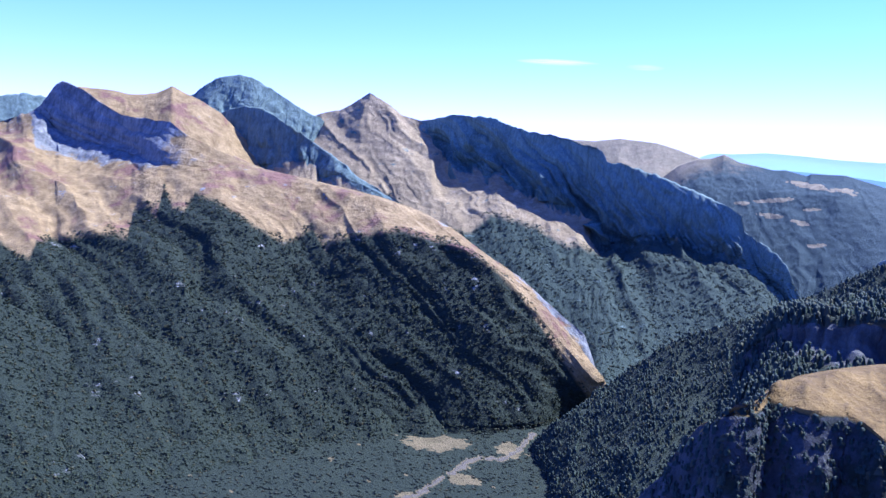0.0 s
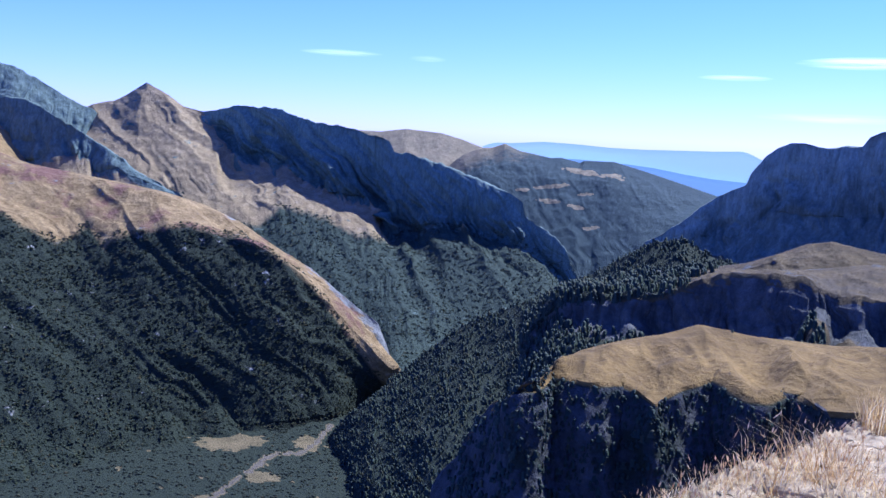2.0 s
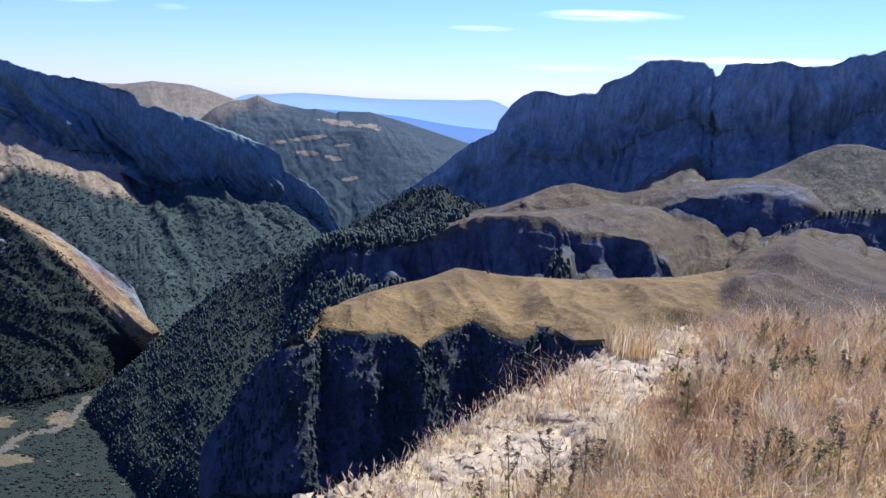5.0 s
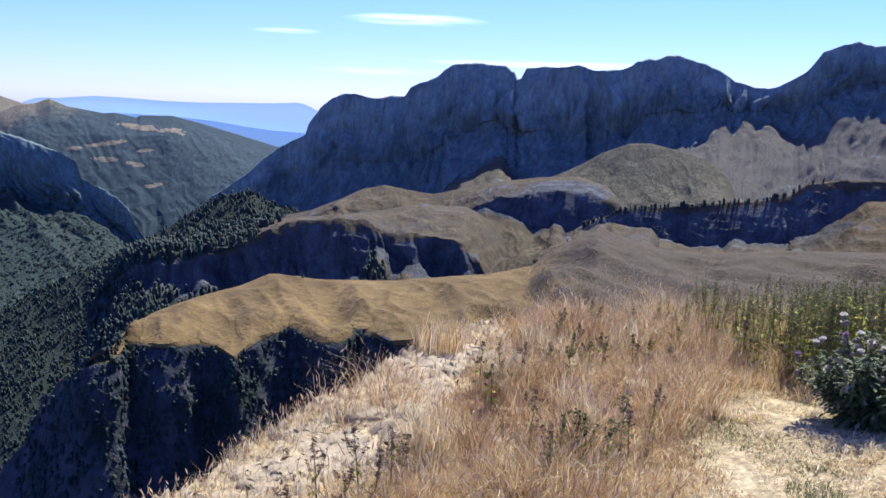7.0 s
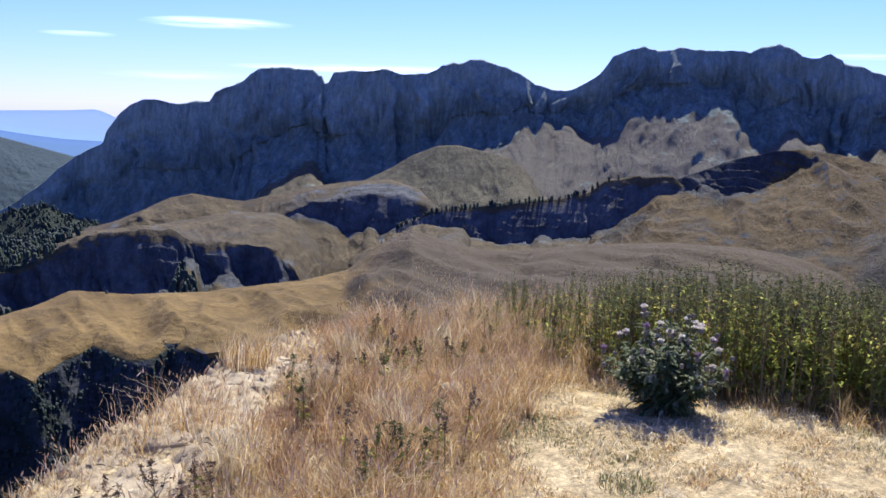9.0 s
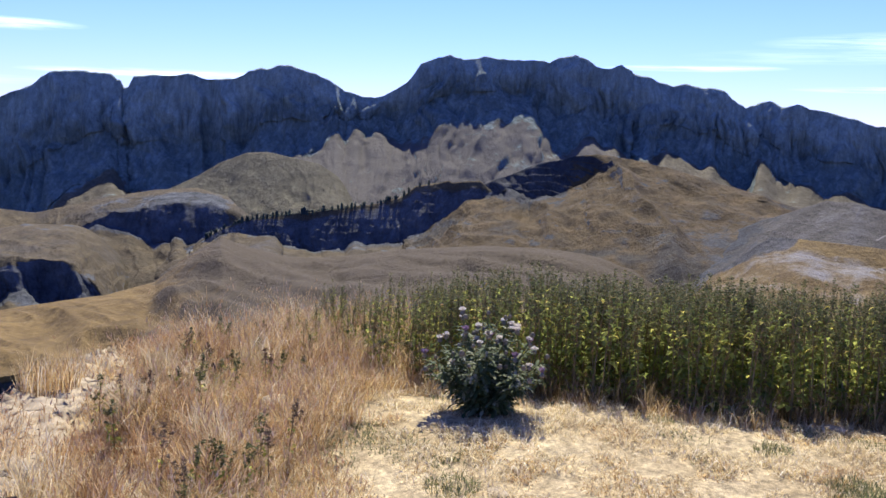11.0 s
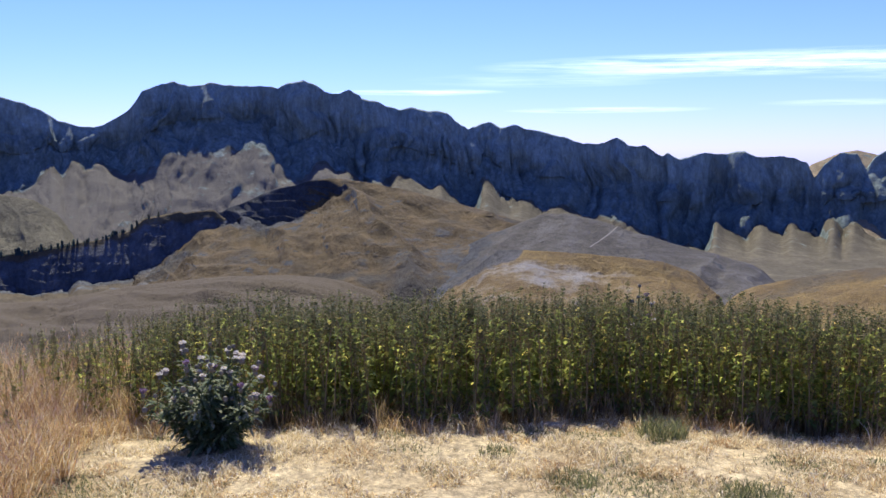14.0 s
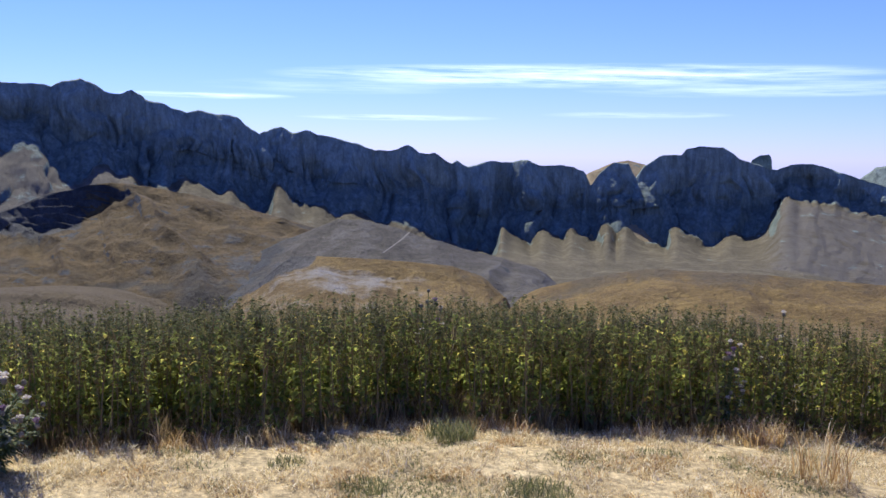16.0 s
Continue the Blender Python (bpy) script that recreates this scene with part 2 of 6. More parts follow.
# ---- mountains: lines of (bearing in degrees, distance, height), placed at chosen distances to fit the camera's view ----
pale_crest = [(-29.2, 4750, -9), (-27.6, 4750, 17), (-25.9, 4750, 46), (-25.1, 4750, 56), (-24.5, 4750, 64), (-23.6, 4750, 53), (-22.1, 4750, 13)]
grey_crest = [(-16.8, 4400, 36), (-15.4, 4386, 103), (-14.8, 4379, 146), (-14.2, 4374, 172), (-13.6, 4368, 184), (-12.8, 4360, 196), (-12.0, 4352, 186), (-11.5, 4346, 161), (-10.6, 4338, 126), (-9.6, 4328, 82), (-8.6, 4318, 44), (-6.8, 4300, -13)]
tan_crest = [(-24.2, 3550, 3), (-22.7, 3540, 67), (-21.8, 3533, 84), (-20.0, 3520, 77), (-19.1, 3514, 67), (-18.3, 3508, 68), (-17.5, 3502, 79), (-16.7, 3497, 104), (-16.1, 3492, 86), (-15.2, 3486, 62), (-13.9, 3477, 18), (-12.6, 3467, -59), (-10.1, 3450, -176)]
crag_crest = [(-15.5, 3650, -119), (-14.6, 3605, -36), (-14.1, 3577, 12), (-13.3, 3536, 37), (-12.4, 3494, 50), (-11.6, 3452, 40), (-10.7, 3409, 16), (-9.5, 3347, -26), (-8.1, 3277, -75), (-6.7, 3205, -125), (-5.6, 3147, -172), (-3.8, 3059, -224), (-1.7, 2950, -260)]
spur_crest = [(-29.8, 3350, -78), (-27.6, 3304, -66), (-25.9, 3268, -46), (-24.5, 3238, -22), (-23.9, 3225, 3), (-23.5, 3216, 37), (-23.0, 3206, 77), (-22.7, 3200, 89), (-22.4, 3178, 84), (-21.8, 3145, 68), (-21.1, 3099, 45), (-20.3, 3052, 15), (-19.5, 3004, -9), (-18.1, 2918, -13), (-16.8, 2840, -19), (-15.9, 2780, -52), (-13.5, 2737, -101), (-11.2, 2694, -139), (-8.7, 2650, -159), (-6.7, 2611, -175), (-3.8, 2559, -197), (-1.7, 2520, -222), (0.5, 2481, -264), (2.7, 2441, -323), (4.9, 2401, -374), (7.2, 2360, -444), (9.2, 2323, -499), (9.9, 2310, -561), (10.5, 2300, -632)]
spur_rockbase = [(-29.8, 3260, -162), (-25.9, 3178, -160), (-24.2, 3141, -123), (-22.7, 3110, -106), (-20.0, 2939, -116), (-18.1, 2821, -143), (-16.1, 2700, -149), (-13.5, 2652, -142), (-10.1, 2589, -179), (-6.6, 2525, -201), (-3.1, 2460, -219), (0.5, 2409, -286), (4.2, 2358, -375), (7.2, 2316, -462), (9.5, 2285, -535), (10.5, 2270, -636)]
spur_treeline = [(-29.9, 2450, -319), (-26.0, 2429, -318), (-24.2, 2419, -310), (-23.0, 2413, -330), (-19.9, 2396, -313), (-18.0, 2386, -261), (-15.7, 2373, -307), (-13.8, 2362, -240), (-12.1, 2353, -301), (-9.3, 2338, -339), (-7.6, 2329, -299), (-5.1, 2315, -272), (-2.3, 2300, -269), (0.6, 2284, -281), (2.7, 2272, -318), (5.0, 2260, -386), (7.3, 2248, -483), (9.2, 2237, -560), (10.5, 2230, -632)]
spur_foot = [(-30.2, 1637, -680), (-26.1, 1652, -680), (-19.8, 1704, -680), (-13.1, 1820, -680), (-7.5, 1915, -680), (-1.7, 2017, -680), (3.4, 2049, -680), (6.3, 2105, -680), (8.4, 2218, -680), (10.6, 2348, -680)]
ridge_crest = [(-10.9, 4550, 23), (-8.7, 4448, 48), (-6.8, 4360, 65), (-6.2, 4328, 88), (-5.6, 4300, 119), (-5.0, 4274, 151), (-4.5, 4249, 129), (-3.7, 4216, 98), (-2.9, 4179, 53), (-1.8, 4124, 34), (-0.7, 4076, 45), (0.3, 4028, 68), (1.2, 3987, 66), (2.2, 3938, 66), (3.6, 3872, 35), (4.9, 3814, 7), (7.1, 3708, -5), (8.5, 3643, -29), (9.5, 3600, -54), (9.8, 3588, -95), (11.0, 3546, -96), (13.1, 3474, -132), (15.1, 3403, -172), (17.1, 3332, -211), (17.9, 3306, -243), (18.2, 3297, -290), (19.2, 3259, -320), (20.6, 3213, -350), (21.6, 3177, -410), (22.4, 3150, -494)]
ridge_cliffbase = [(-10.9, 4450, -30), (-6.8, 4266, 13), (-4.8, 4174, 83), (-2.6, 4077, -4), (-0.8, 3993, -147), (0.3, 3945, -166), (2.1, 3866, -156), (3.9, 3784, -204), (6.0, 3687, -252), (7.4, 3622, -282), (8.9, 3558, -314), (10.4, 3490, -409), (12.4, 3426, -350), (14.4, 3360, -354), (16.4, 3295, -357), (18.1, 3240, -401), (19.7, 3187, -423), (22.4, 3100, -515)]
ridge_treeline = [(-10.8, 4000, -182), (-6.7, 3854, -233), (-3.1, 3729, -294), (-0.3, 3628, -315), (1.5, 3565, -354), (2.9, 3516, -308), (5.1, 3440, -340), (7.6, 3352, -388), (9.5, 3283, -400), (10.5, 3250, -460), (12.5, 3211, -426), (14.5, 3172, -420), (16.5, 3134, -415), (18.2, 3101, -466), (19.9, 3070, -479), (22.5, 3020, -517)]
ridge_foot = [(-10.5, 2800, -733), (-2.5, 2686, -799), (4.7, 2582, -781), (10.4, 2500, -685), (13.6, 2750, -628), (16.2, 2850, -600), (18.4, 2850, -600), (22.5, 2820, -610)]
dome_crest = [(4.7, 4750, -35), (7.1, 4740, -5), (8.9, 4734, -8), (10.5, 4727, 13), (12.6, 4719, 0), (13.9, 4713, -27), (15.3, 4708, -65), (17.3, 4700, -116)]
hill_crest = [(11.7, 4400, -174), (13.4, 4386, -127), (15.1, 4370, -71), (15.9, 4363, -65), (16.6, 4357, -44), (17.5, 4349, -75), (19.5, 4332, -101), (20.1, 4326, -97), (21.3, 4315, -116), (21.5, 4314, -106), (23.3, 4298, -103), (25.0, 4283, -134), (27.5, 4261, -187), (29.6, 4243, -231), (31.3, 4227, -274), (34.4, 4200, -361)]
hill_mid = [(11.9, 4150, -301), (15.3, 4128, -184), (17.7, 4111, -195), (20.5, 4093, -191), (23.2, 4075, -190), (25.1, 4062, -215), (27.6, 4046, -263), (29.7, 4032, -292), (34.5, 4000, -391)]
hill_foot = [(12.5, 3500, -746), (18.4, 3500, -641), (22.4, 3500, -600), (26.0, 3500, -480), (29.4, 3500, -339), (34.6, 3500, -426)]
far_mesa = [(13.5, 4950, -43), (17.0, 4950, -47), (19.0, 4950, -31), (21.1, 4950, -37), (22.9, 4950, -46), (25.0, 4950, -48), (27.4, 4950, -43), (29.1, 4950, -40), (30.8, 4950, -32), (31.4, 4950, -50), (31.8, 4950, -69), (34.1, 4950, -90), (37.4, 4950, -78)]
far_ridge = [(13.5, 4900, -142), (20.5, 4900, -112), (23.3, 4900, -121), (25.7, 4900, -139), (27.5, 4900, -163), (29.2, 4900, -180), (32.6, 4900, -196), (37.5, 4900, -204)]
forest_crest = [(6.0, 2071, -680), (8.1, 2080, -648), (9.5, 2086, -614), (10.2, 2089, -576), (10.9, 2092, -563), (12.3, 2098, -517), (13.7, 2104, -472), (15.1, 2110, -437), (16.9, 2117, -410), (18.7, 2124, -384), (20.4, 2132, -355), (22.5, 2141, -313), (24.2, 2148, -270), (26.0, 2155, -231), (27.7, 2162, -219), (29.8, 2171, -260), (31.6, 2179, -275), (33.3, 2186, -289), (36.7, 2200, -308)]
forest_mid = [(3.3, 2086, -680), (5.7, 1950, -646), (8.1, 1954, -612), (10.2, 1957, -583), (12.3, 1961, -534), (15.2, 1965, -483), (18.7, 1971, -431), (20.9, 1975, -391), (23.7, 1979, -362), (26.5, 1984, -339), (29.6, 1989, -302), (32.9, 1994, -258), (36.6, 2000, -238)]
forest_foot = [(3.3, 2052, -682), (5.7, 1962, -682), (8.1, 1697, -660), (11.0, 1508, -640), (13.9, 1346, -600), (17.6, 1500, -586), (20.3, 1500, -443), (22.8, 1500, -372), (26.3, 1500, -337), (29.8, 1500, -321), (33.3, 1500, -314), (37.0, 1500, -305)]
wall_crest = [(23.6, 2700, -376), (25.6, 2676, -288), (27.6, 2651, -225), (28.6, 2640, -177), (29.6, 2628, -141), (30.6, 2616, -119), (31.1, 2610, -107), (31.3, 2608, -78), (32.0, 2599, -32), (32.7, 2590, -3), (33.4, 2582, 11), (34.5, 2568, 12), (35.5, 2557, 4), (37.2, 2537, 10), (37.5, 2532, 34), (38.1, 2525, 49), (39.1, 2514, 64), (39.6, 2508, 83), (40.2, 2500, 97), (41.4, 2486, 102), (42.6, 2472, 99), (43.3, 2463, 95), (43.7, 2459, 80), (43.8, 2457, 85), (44.0, 2455, 63), (44.3, 2452, 63), (44.6, 2448, 89), (45.5, 2436, 99), (46.9, 2420, 96), (47.6, 2420, 101), (48.9, 2420, 91)]
wall_crest_mid = [(50.3, 2350, 95), (51.1, 2350, 110), (52.2, 2350, 117), (53.5, 2350, 130), (54.8, 2346, 116), (56.0, 2342, 97), (56.9, 2339, 67), (57.8, 2336, 59), (58.8, 2332, 52), (59.9, 2329, 74), (60.7, 2326, 94), (61.3, 2324, 126), (61.5, 2323, 138), (62.6, 2319, 159), (63.3, 2317, 164), (64.1, 2315, 154), (65.4, 2310, 160), (66.9, 2305, 154), (68.5, 2300, 156), (69.4, 2300, 150), (69.9, 2300, 163), (70.9, 2300, 167), (71.7, 2300, 154), (72.2, 2300, 139), (73.0, 2300, 136), (73.7, 2300, 146), (74.3, 2300, 129), (75.5, 2300, 116)]
wall_crest_teeth = [(74.0, 2350, 139), (74.4, 2350, 125), (75.8, 2350, 114), (76.8, 2350, 96), (77.5, 2350, 104), (78.2, 2350, 100), (79.1, 2350, 100), (79.7, 2350, 95), (80.4, 2350, 70), (81.0, 2350, 52), (81.6, 2350, 63), (82.3, 2350, 70), (83.0, 2350, 52), (83.8, 2350, 63), (84.5, 2350, 52), (85.5, 2350, 42), (86.8, 2350, 29), (88.1, 2350, 13), (89.0, 2350, 18), (90.1, 2350, 27), (90.8, 2350, 9), (91.7, 2350, 10), (93.1, 2350, -10)]
wall_crest_end = [(92.8, 2400, -17), (93.8, 2403, -28), (95.3, 2408, -13), (96.5, 2413, -13), (97.5, 2416, -5), (98.2, 2419, -18), (99.3, 2422, -17), (100.3, 2426, -23), (101.0, 2428, -35), (101.4, 2430, -72), (101.9, 2431, -42), (102.7, 2434, -13), (103.6, 2437, -12), (104.1, 2439, -48), (104.6, 2441, -22), (105.4, 2443, 3), (106.7, 2448, 11), (107.0, 2449, 26), (107.8, 2452, 33), (109.1, 2456, 31), (109.8, 2459, 12), (110.8, 2462, -9), (111.4, 2464, -18), (112.2, 2467, -22), (112.9, 2470, -7), (114.2, 2474, -7), (115.2, 2477, -20), (116.3, 2481, -36), (117.0, 2484, -49), (118.0, 2487, -59), (119.5, 2492, -85), (121.7, 2500, -136)]
scree_foot = [(23.7, 2250, -426), (29.3, 2195, -348), (33.4, 2155, -318), (37.9, 2110, -266), (43.8, 2051, -200), (44.0, 2050, -210), (49.0, 2000, -174), (54.1, 1950, -161), (57.4, 1937, -176), (60.6, 1924, -190), (61.3, 1921, -190), (65.4, 1904, -175), (71.9, 1878, -146), (78.9, 1850, -158), (85.8, 1850, -208), (92.2, 1850, -237), (95.4, 1850, -206), (100.0, 1850, -216), (106.8, 1850, -212), (113.2, 1850, -208), (118.3, 1879, -238), (122.0, 1900, -257)]
wall_foot = [(23.8, 1800, -433), (29.5, 1745, -375), (33.6, 1704, -345), (38.2, 1659, -303), (44.0, 1602, -261), (44.3, 1598, -255), (49.3, 1550, -235), (54.4, 1500, -218), (60.8, 1487, -211), (61.3, 1486, -220), (71.9, 1464, -209), (79.0, 1450, -204), (85.8, 1450, -224), (92.4, 1450, -241), (95.4, 1450, -215), (100.0, 1450, -221), (106.9, 1450, -218), (113.3, 1450, -213), (118.4, 1450, -220), (122.1, 1450, -227)]
tower_crest = [(110.5, 2560, -24), (110.8, 2560, 1), (111.2, 2560, 13), (111.7, 2560, 15), (111.9, 2560, 4), (112.0, 2560, -23)]
back_dome_crest = [(100.5, 2650, -47), (101.2, 2650, -31), (102.7, 2650, 0), (103.6, 2650, 7), (104.9, 2650, -8), (105.9, 2650, -28), (106.6, 2650, -43)]
last_peak_crest = [(116.0, 3300, -82), (116.9, 3300, -44), (117.4, 3300, -20), (117.9, 3300, -12), (118.8, 3300, -6), (121.6, 3300, -57)]
bench_back = [(19.4, 1700, -284), (22.6, 1700, -269), (26.4, 1700, -232), (28.8, 1700, -222), (30.9, 1700, -219), (32.9, 1700, -215), (35.8, 1700, -204), (38.5, 1700, -188), (43.5, 1700, -195)]
knoll_crest = [(27.2, 1700, -247), (28.4, 1695, -234), (30.0, 1690, -214), (31.5, 1684, -204), (33.2, 1678, -184), (34.8, 1672, -160), (36.1, 1667, -152), (37.6, 1661, -159), (39.1, 1655, -164), (40.8, 1649, -153), (42.9, 1641, -139), (45.6, 1631, -125), (48.1, 1621, -121), (49.9, 1615, -136), (50.8, 1611, -162), (52.0, 1607, -174), (53.8, 1600, -187)]
knoll_mid = [(27.2, 1600, -246), (29.9, 1584, -229), (33.1, 1567, -205), (36.1, 1550, -185), (39.1, 1533, -188), (42.2, 1516, -168), (44.9, 1500, -175), (47.8, 1484, -163), (49.9, 1472, -165), (53.8, 1450, -187)]
knoll_foot = [(27.2, 1400, -236), (29.9, 1385, -244), (34.7, 1358, -256), (38.7, 1335, -250), (43.6, 1308, -238), (46.7, 1290, -218), (49.6, 1274, -190), (53.8, 1250, -177)]
knob_crest = [(43.5, 1950, -174), (46.3, 1931, -147), (48.1, 1919, -116), (49.5, 1910, -85), (51.0, 1899, -65), (52.2, 1891, -62), (53.7, 1882, -72), (55.4, 1870, -84), (56.5, 1862, -108), (57.2, 1857, -133), (58.3, 1850, -166)]
knob_foot = [(43.5, 1750, -199), (48.5, 1717, -193), (52.0, 1693, -194), (55.5, 1669, -188), (58.3, 1650, -178)]
moraine_crest = [(48.1, 1400, -184), (49.7, 1393, -163), (52.0, 1383, -153), (55.5, 1367, -143), (57.6, 1358, -130), (59.7, 1349, -115), (61.7, 1340, -97), (63.1, 1334, -89), (65.7, 1322, -83), (66.7, 1318, -77), (69.0, 1308, -91), (70.7, 1300, -126)]
moraine_base = [(48.1, 1370, -192), (50.3, 1361, -176), (53.1, 1348, -194), (55.6, 1337, -196), (59.1, 1321, -181), (61.9, 1309, -171), (64.9, 1296, -150), (67.2, 1286, -122), (70.8, 1270, -138)]
moraine_foot = [(43.6, 950, -190), (48.2, 950, -184), (55.7, 950, -193), (62.8, 950, -187), (71.1, 950, -170)]
tawny_crest = [(60.7, 1350, -133), (63.4, 1340, -108), (65.5, 1332, -87), (66.9, 1327, -74), (68.3, 1322, -59), (69.9, 1317, -47), (71.1, 1312, -41), (72.5, 1307, -39), (74.3, 1301, -42), (76.7, 1292, -51), (79.5, 1282, -69), (82.3, 1272, -86), (84.7, 1263, -100), (86.0, 1258, -112), (88.4, 1250, -130)]
tawny_base = [(60.6, 1300, -144), (64.8, 1285, -127), (66.9, 1277, -103), (68.3, 1272, -109), (69.7, 1267, -103), (71.5, 1261, -86), (72.7, 1256, -66), (74.3, 1251, -60), (76.8, 1242, -72), (79.6, 1232, -89), (82.3, 1222, -106), (84.7, 1213, -118), (88.4, 1200, -139)]
tawny_foot = [(60.6, 900, -166), (68.3, 900, -168), (75.5, 900, -167), (88.5, 900, -158)]
slate_crest = [(77.3, 1150, -155), (78.9, 1143, -139), (80.3, 1137, -119), (82.4, 1128, -98), (84.4, 1119, -82), (85.8, 1113, -72), (87.2, 1107, -70), (89.3, 1098, -79), (91.5, 1089, -94), (93.9, 1079, -104), (96.4, 1068, -115), (98.6, 1059, -126), (100.7, 1050, -133)]
slate_foot = [(77.2, 850, -145), (85.8, 850, -148), (100.7, 850, -144)]
ochre_crest = [(77.9, 760, -130), (79.3, 760, -118), (80.6, 760, -106), (82.0, 760, -91), (82.9, 760, -82), (84.4, 760, -81), (88.6, 760, -84), (92.9, 760, -89), (94.7, 760, -97), (96.1, 760, -109), (97.2, 760, -121)]
ochre_mid = [(77.9, 720, -127), (80.6, 720, -110), (82.3, 720, -98), (84.4, 720, -94), (87.2, 720, -100), (89.4, 720, -103), (92.9, 720, -102), (96.1, 720, -110), (97.2, 720, -119)]
ochre_foot = [(77.9, 560, -116), (87.6, 560, -114), (97.2, 560, -113)]
down_crest = [(95.1, 700, -114), (97.2, 700, -99), (98.6, 700, -93), (101.7, 700, -84), (105.1, 700, -77), (108.4, 700, -77), (111.7, 700, -78), (114.8, 700, -80), (118.3, 700, -81), (122.0, 700, -82)]
down_foot = [(95.1, 430, -90), (105.3, 430, -87), (122.2, 430, -76)]
meadow_far = [(13.9, 650, -262), (15.7, 632, -222), (17.4, 618, -187), (18.8, 572, -158), (20.3, 629, -158), (22.0, 685, -158), (24.5, 732, -158), (27.0, 765, -156), (29.0, 799, -152), (30.8, 800, -154), (32.5, 802, -158), (36.9, 850, -167), (42.6, 930, -173), (45.5, 1020, -177), (47.5, 1085, -159), (49.5, 1150, -146), (51.3, 1150, -160), (53.7, 1120, -168), (56.4, 1100, -163), (60.8, 1080, -150), (65.8, 1000, -133)]
meadow_edge = [(13.9, 640, -260), (15.7, 620, -219), (17.4, 600, -183), (18.9, 571, -160), (20.3, 616, -160), (22.8, 594, -160), (24.8, 605, -160), (25.9, 596, -161), (26.9, 578, -163), (27.9, 606, -160), (30.3, 646, -160), (31.7, 628, -160), (32.8, 607, -162), (34.2, 635, -160), (35.6, 626, -160), (37.0, 578, -155), (44.2, 584, -150), (51.3, 600, -145), (61.2, 627, -140), (66.3, 653, -138)]
meadow_cliff = [(14.0, 600, -275), (15.8, 585, -270), (17.7, 557, -255), (19.2, 565, -258), (23.3, 576, -262), (25.3, 581, -262), (27.5, 576, -262), (31.0, 585, -258), (33.5, 589, -260), (36.4, 597, -255), (44.7, 559, -240), (61.9, 641, -225), (67.0, 660, -220)]
meadow_foot = [(14.0, 520, -282), (15.6, 500, -289), (19.5, 480, -294), (25.9, 469, -301), (34.3, 455, -282), (45.0, 438, -245), (67.7, 400, -181)]
rib_low_crest = [(-29.9, 2200, -341), (-26.0, 2143, -408), (-24.2, 2117, -442), (-21.5, 2076, -489), (-18.3, 2029, -547), (-14.2, 1969, -605), (-10.3, 1912, -650), (-8.2, 1880, -668)]
rib_low_foot = [(-30.2, 1617, -681), (-26.1, 1630, -681), (-19.8, 1667, -681), (-14.1, 1749, -681), (-10.3, 1833, -681), (-8.2, 1883, -681)]
rib_high_crest = [(-9.2, 2300, -485), (-6.3, 2247, -492), (-2.7, 2179, -532), (1.0, 2111, -559), (4.0, 2056, -586), (5.9, 2020, -641)]
rib_high_foot = [(-8.9, 1900, -681), (-5.3, 1939, -681), (-1.7, 1996, -681), (1.2, 2020, -681), (4.1, 2054, -681), (5.9, 2091, -681)]
river_line = [(232, 2046), (210, 1992), (184, 1921), (143, 1860), (102, 1874), (71, 1830), (48, 1782), (14, 1722), (-17, 1656), (-62, 1608)]
fields = [(5, 1951, 58, 44), (165, 1922, 24, 36), (62, 1735, 28, 23), (-343, 2018, 18, 16), (-43, 1639, 18, 11)]

# lower edges of the shaded cliffs, as (bearing, height angle) taken from the camera's view
wall_shade_west = [(23.60, -8.90), (26.39, -7.77), (28.25, -7.41), (29.11, -6.96), (30.21, -6.39), (30.42, -7.63), (30.84, -7.84), (31.88, -7.12), (33.27, -6.68), (34.67, -6.86), (36.79, -6.80), (38.91, -6.67), (40.50, -5.38), (41.24, -4.55), (42.07, -4.10), (42.69, -3.73), (43.29, -3.15), (43.52, -4.22), (43.85, -3.75), (44.06, -4.58), (45.18, -4.54), (46.72, -4.05), (47.26, -4.31)]
wall_shade_mid = [(50.19, -4.09), (52.47, -2.59), (54.77, -2.48), (55.38, -1.90), (56.63, -0.70), (56.75, -1.62), (57.12, -1.48), (57.71, -0.01), (57.90, -0.86), (58.17, -1.27), (58.55, -0.64), (59.11, -0.02), (59.50, -0.42), (60.02, -0.49), (60.46, -0.76), (61.08, -0.48), (61.21, -1.09), (61.97, -0.81), (62.66, -0.28), (64.33, 0.54), (65.37, 0.10), (66.24, 0.46), (67.28, 0.60), (68.55, 0.90), (69.12, 0.30), (69.64, -0.92), (70.29, -1.60), (70.99, -1.56), (71.74, -0.74), (72.16, -0.42)]
wall_shade_east = [(72.23, -0.53), (72.94, -1.07), (73.56, -0.79), (74.49, -2.02), (75.40, -2.07), (75.87, -1.65), (76.23, -2.06), (76.34, -1.29), (77.32, -1.69), (78.50, -2.36), (78.92, -2.42), (79.10, -1.90), (79.53, -2.47), (80.37, -3.14), (81.40, -3.63), (81.65, -3.07), (81.85, -1.53), (82.90, -2.73), (83.75, -3.39), (84.22, -3.00), (84.75, -3.12), (85.44, -3.84), (86.09, -3.92)]
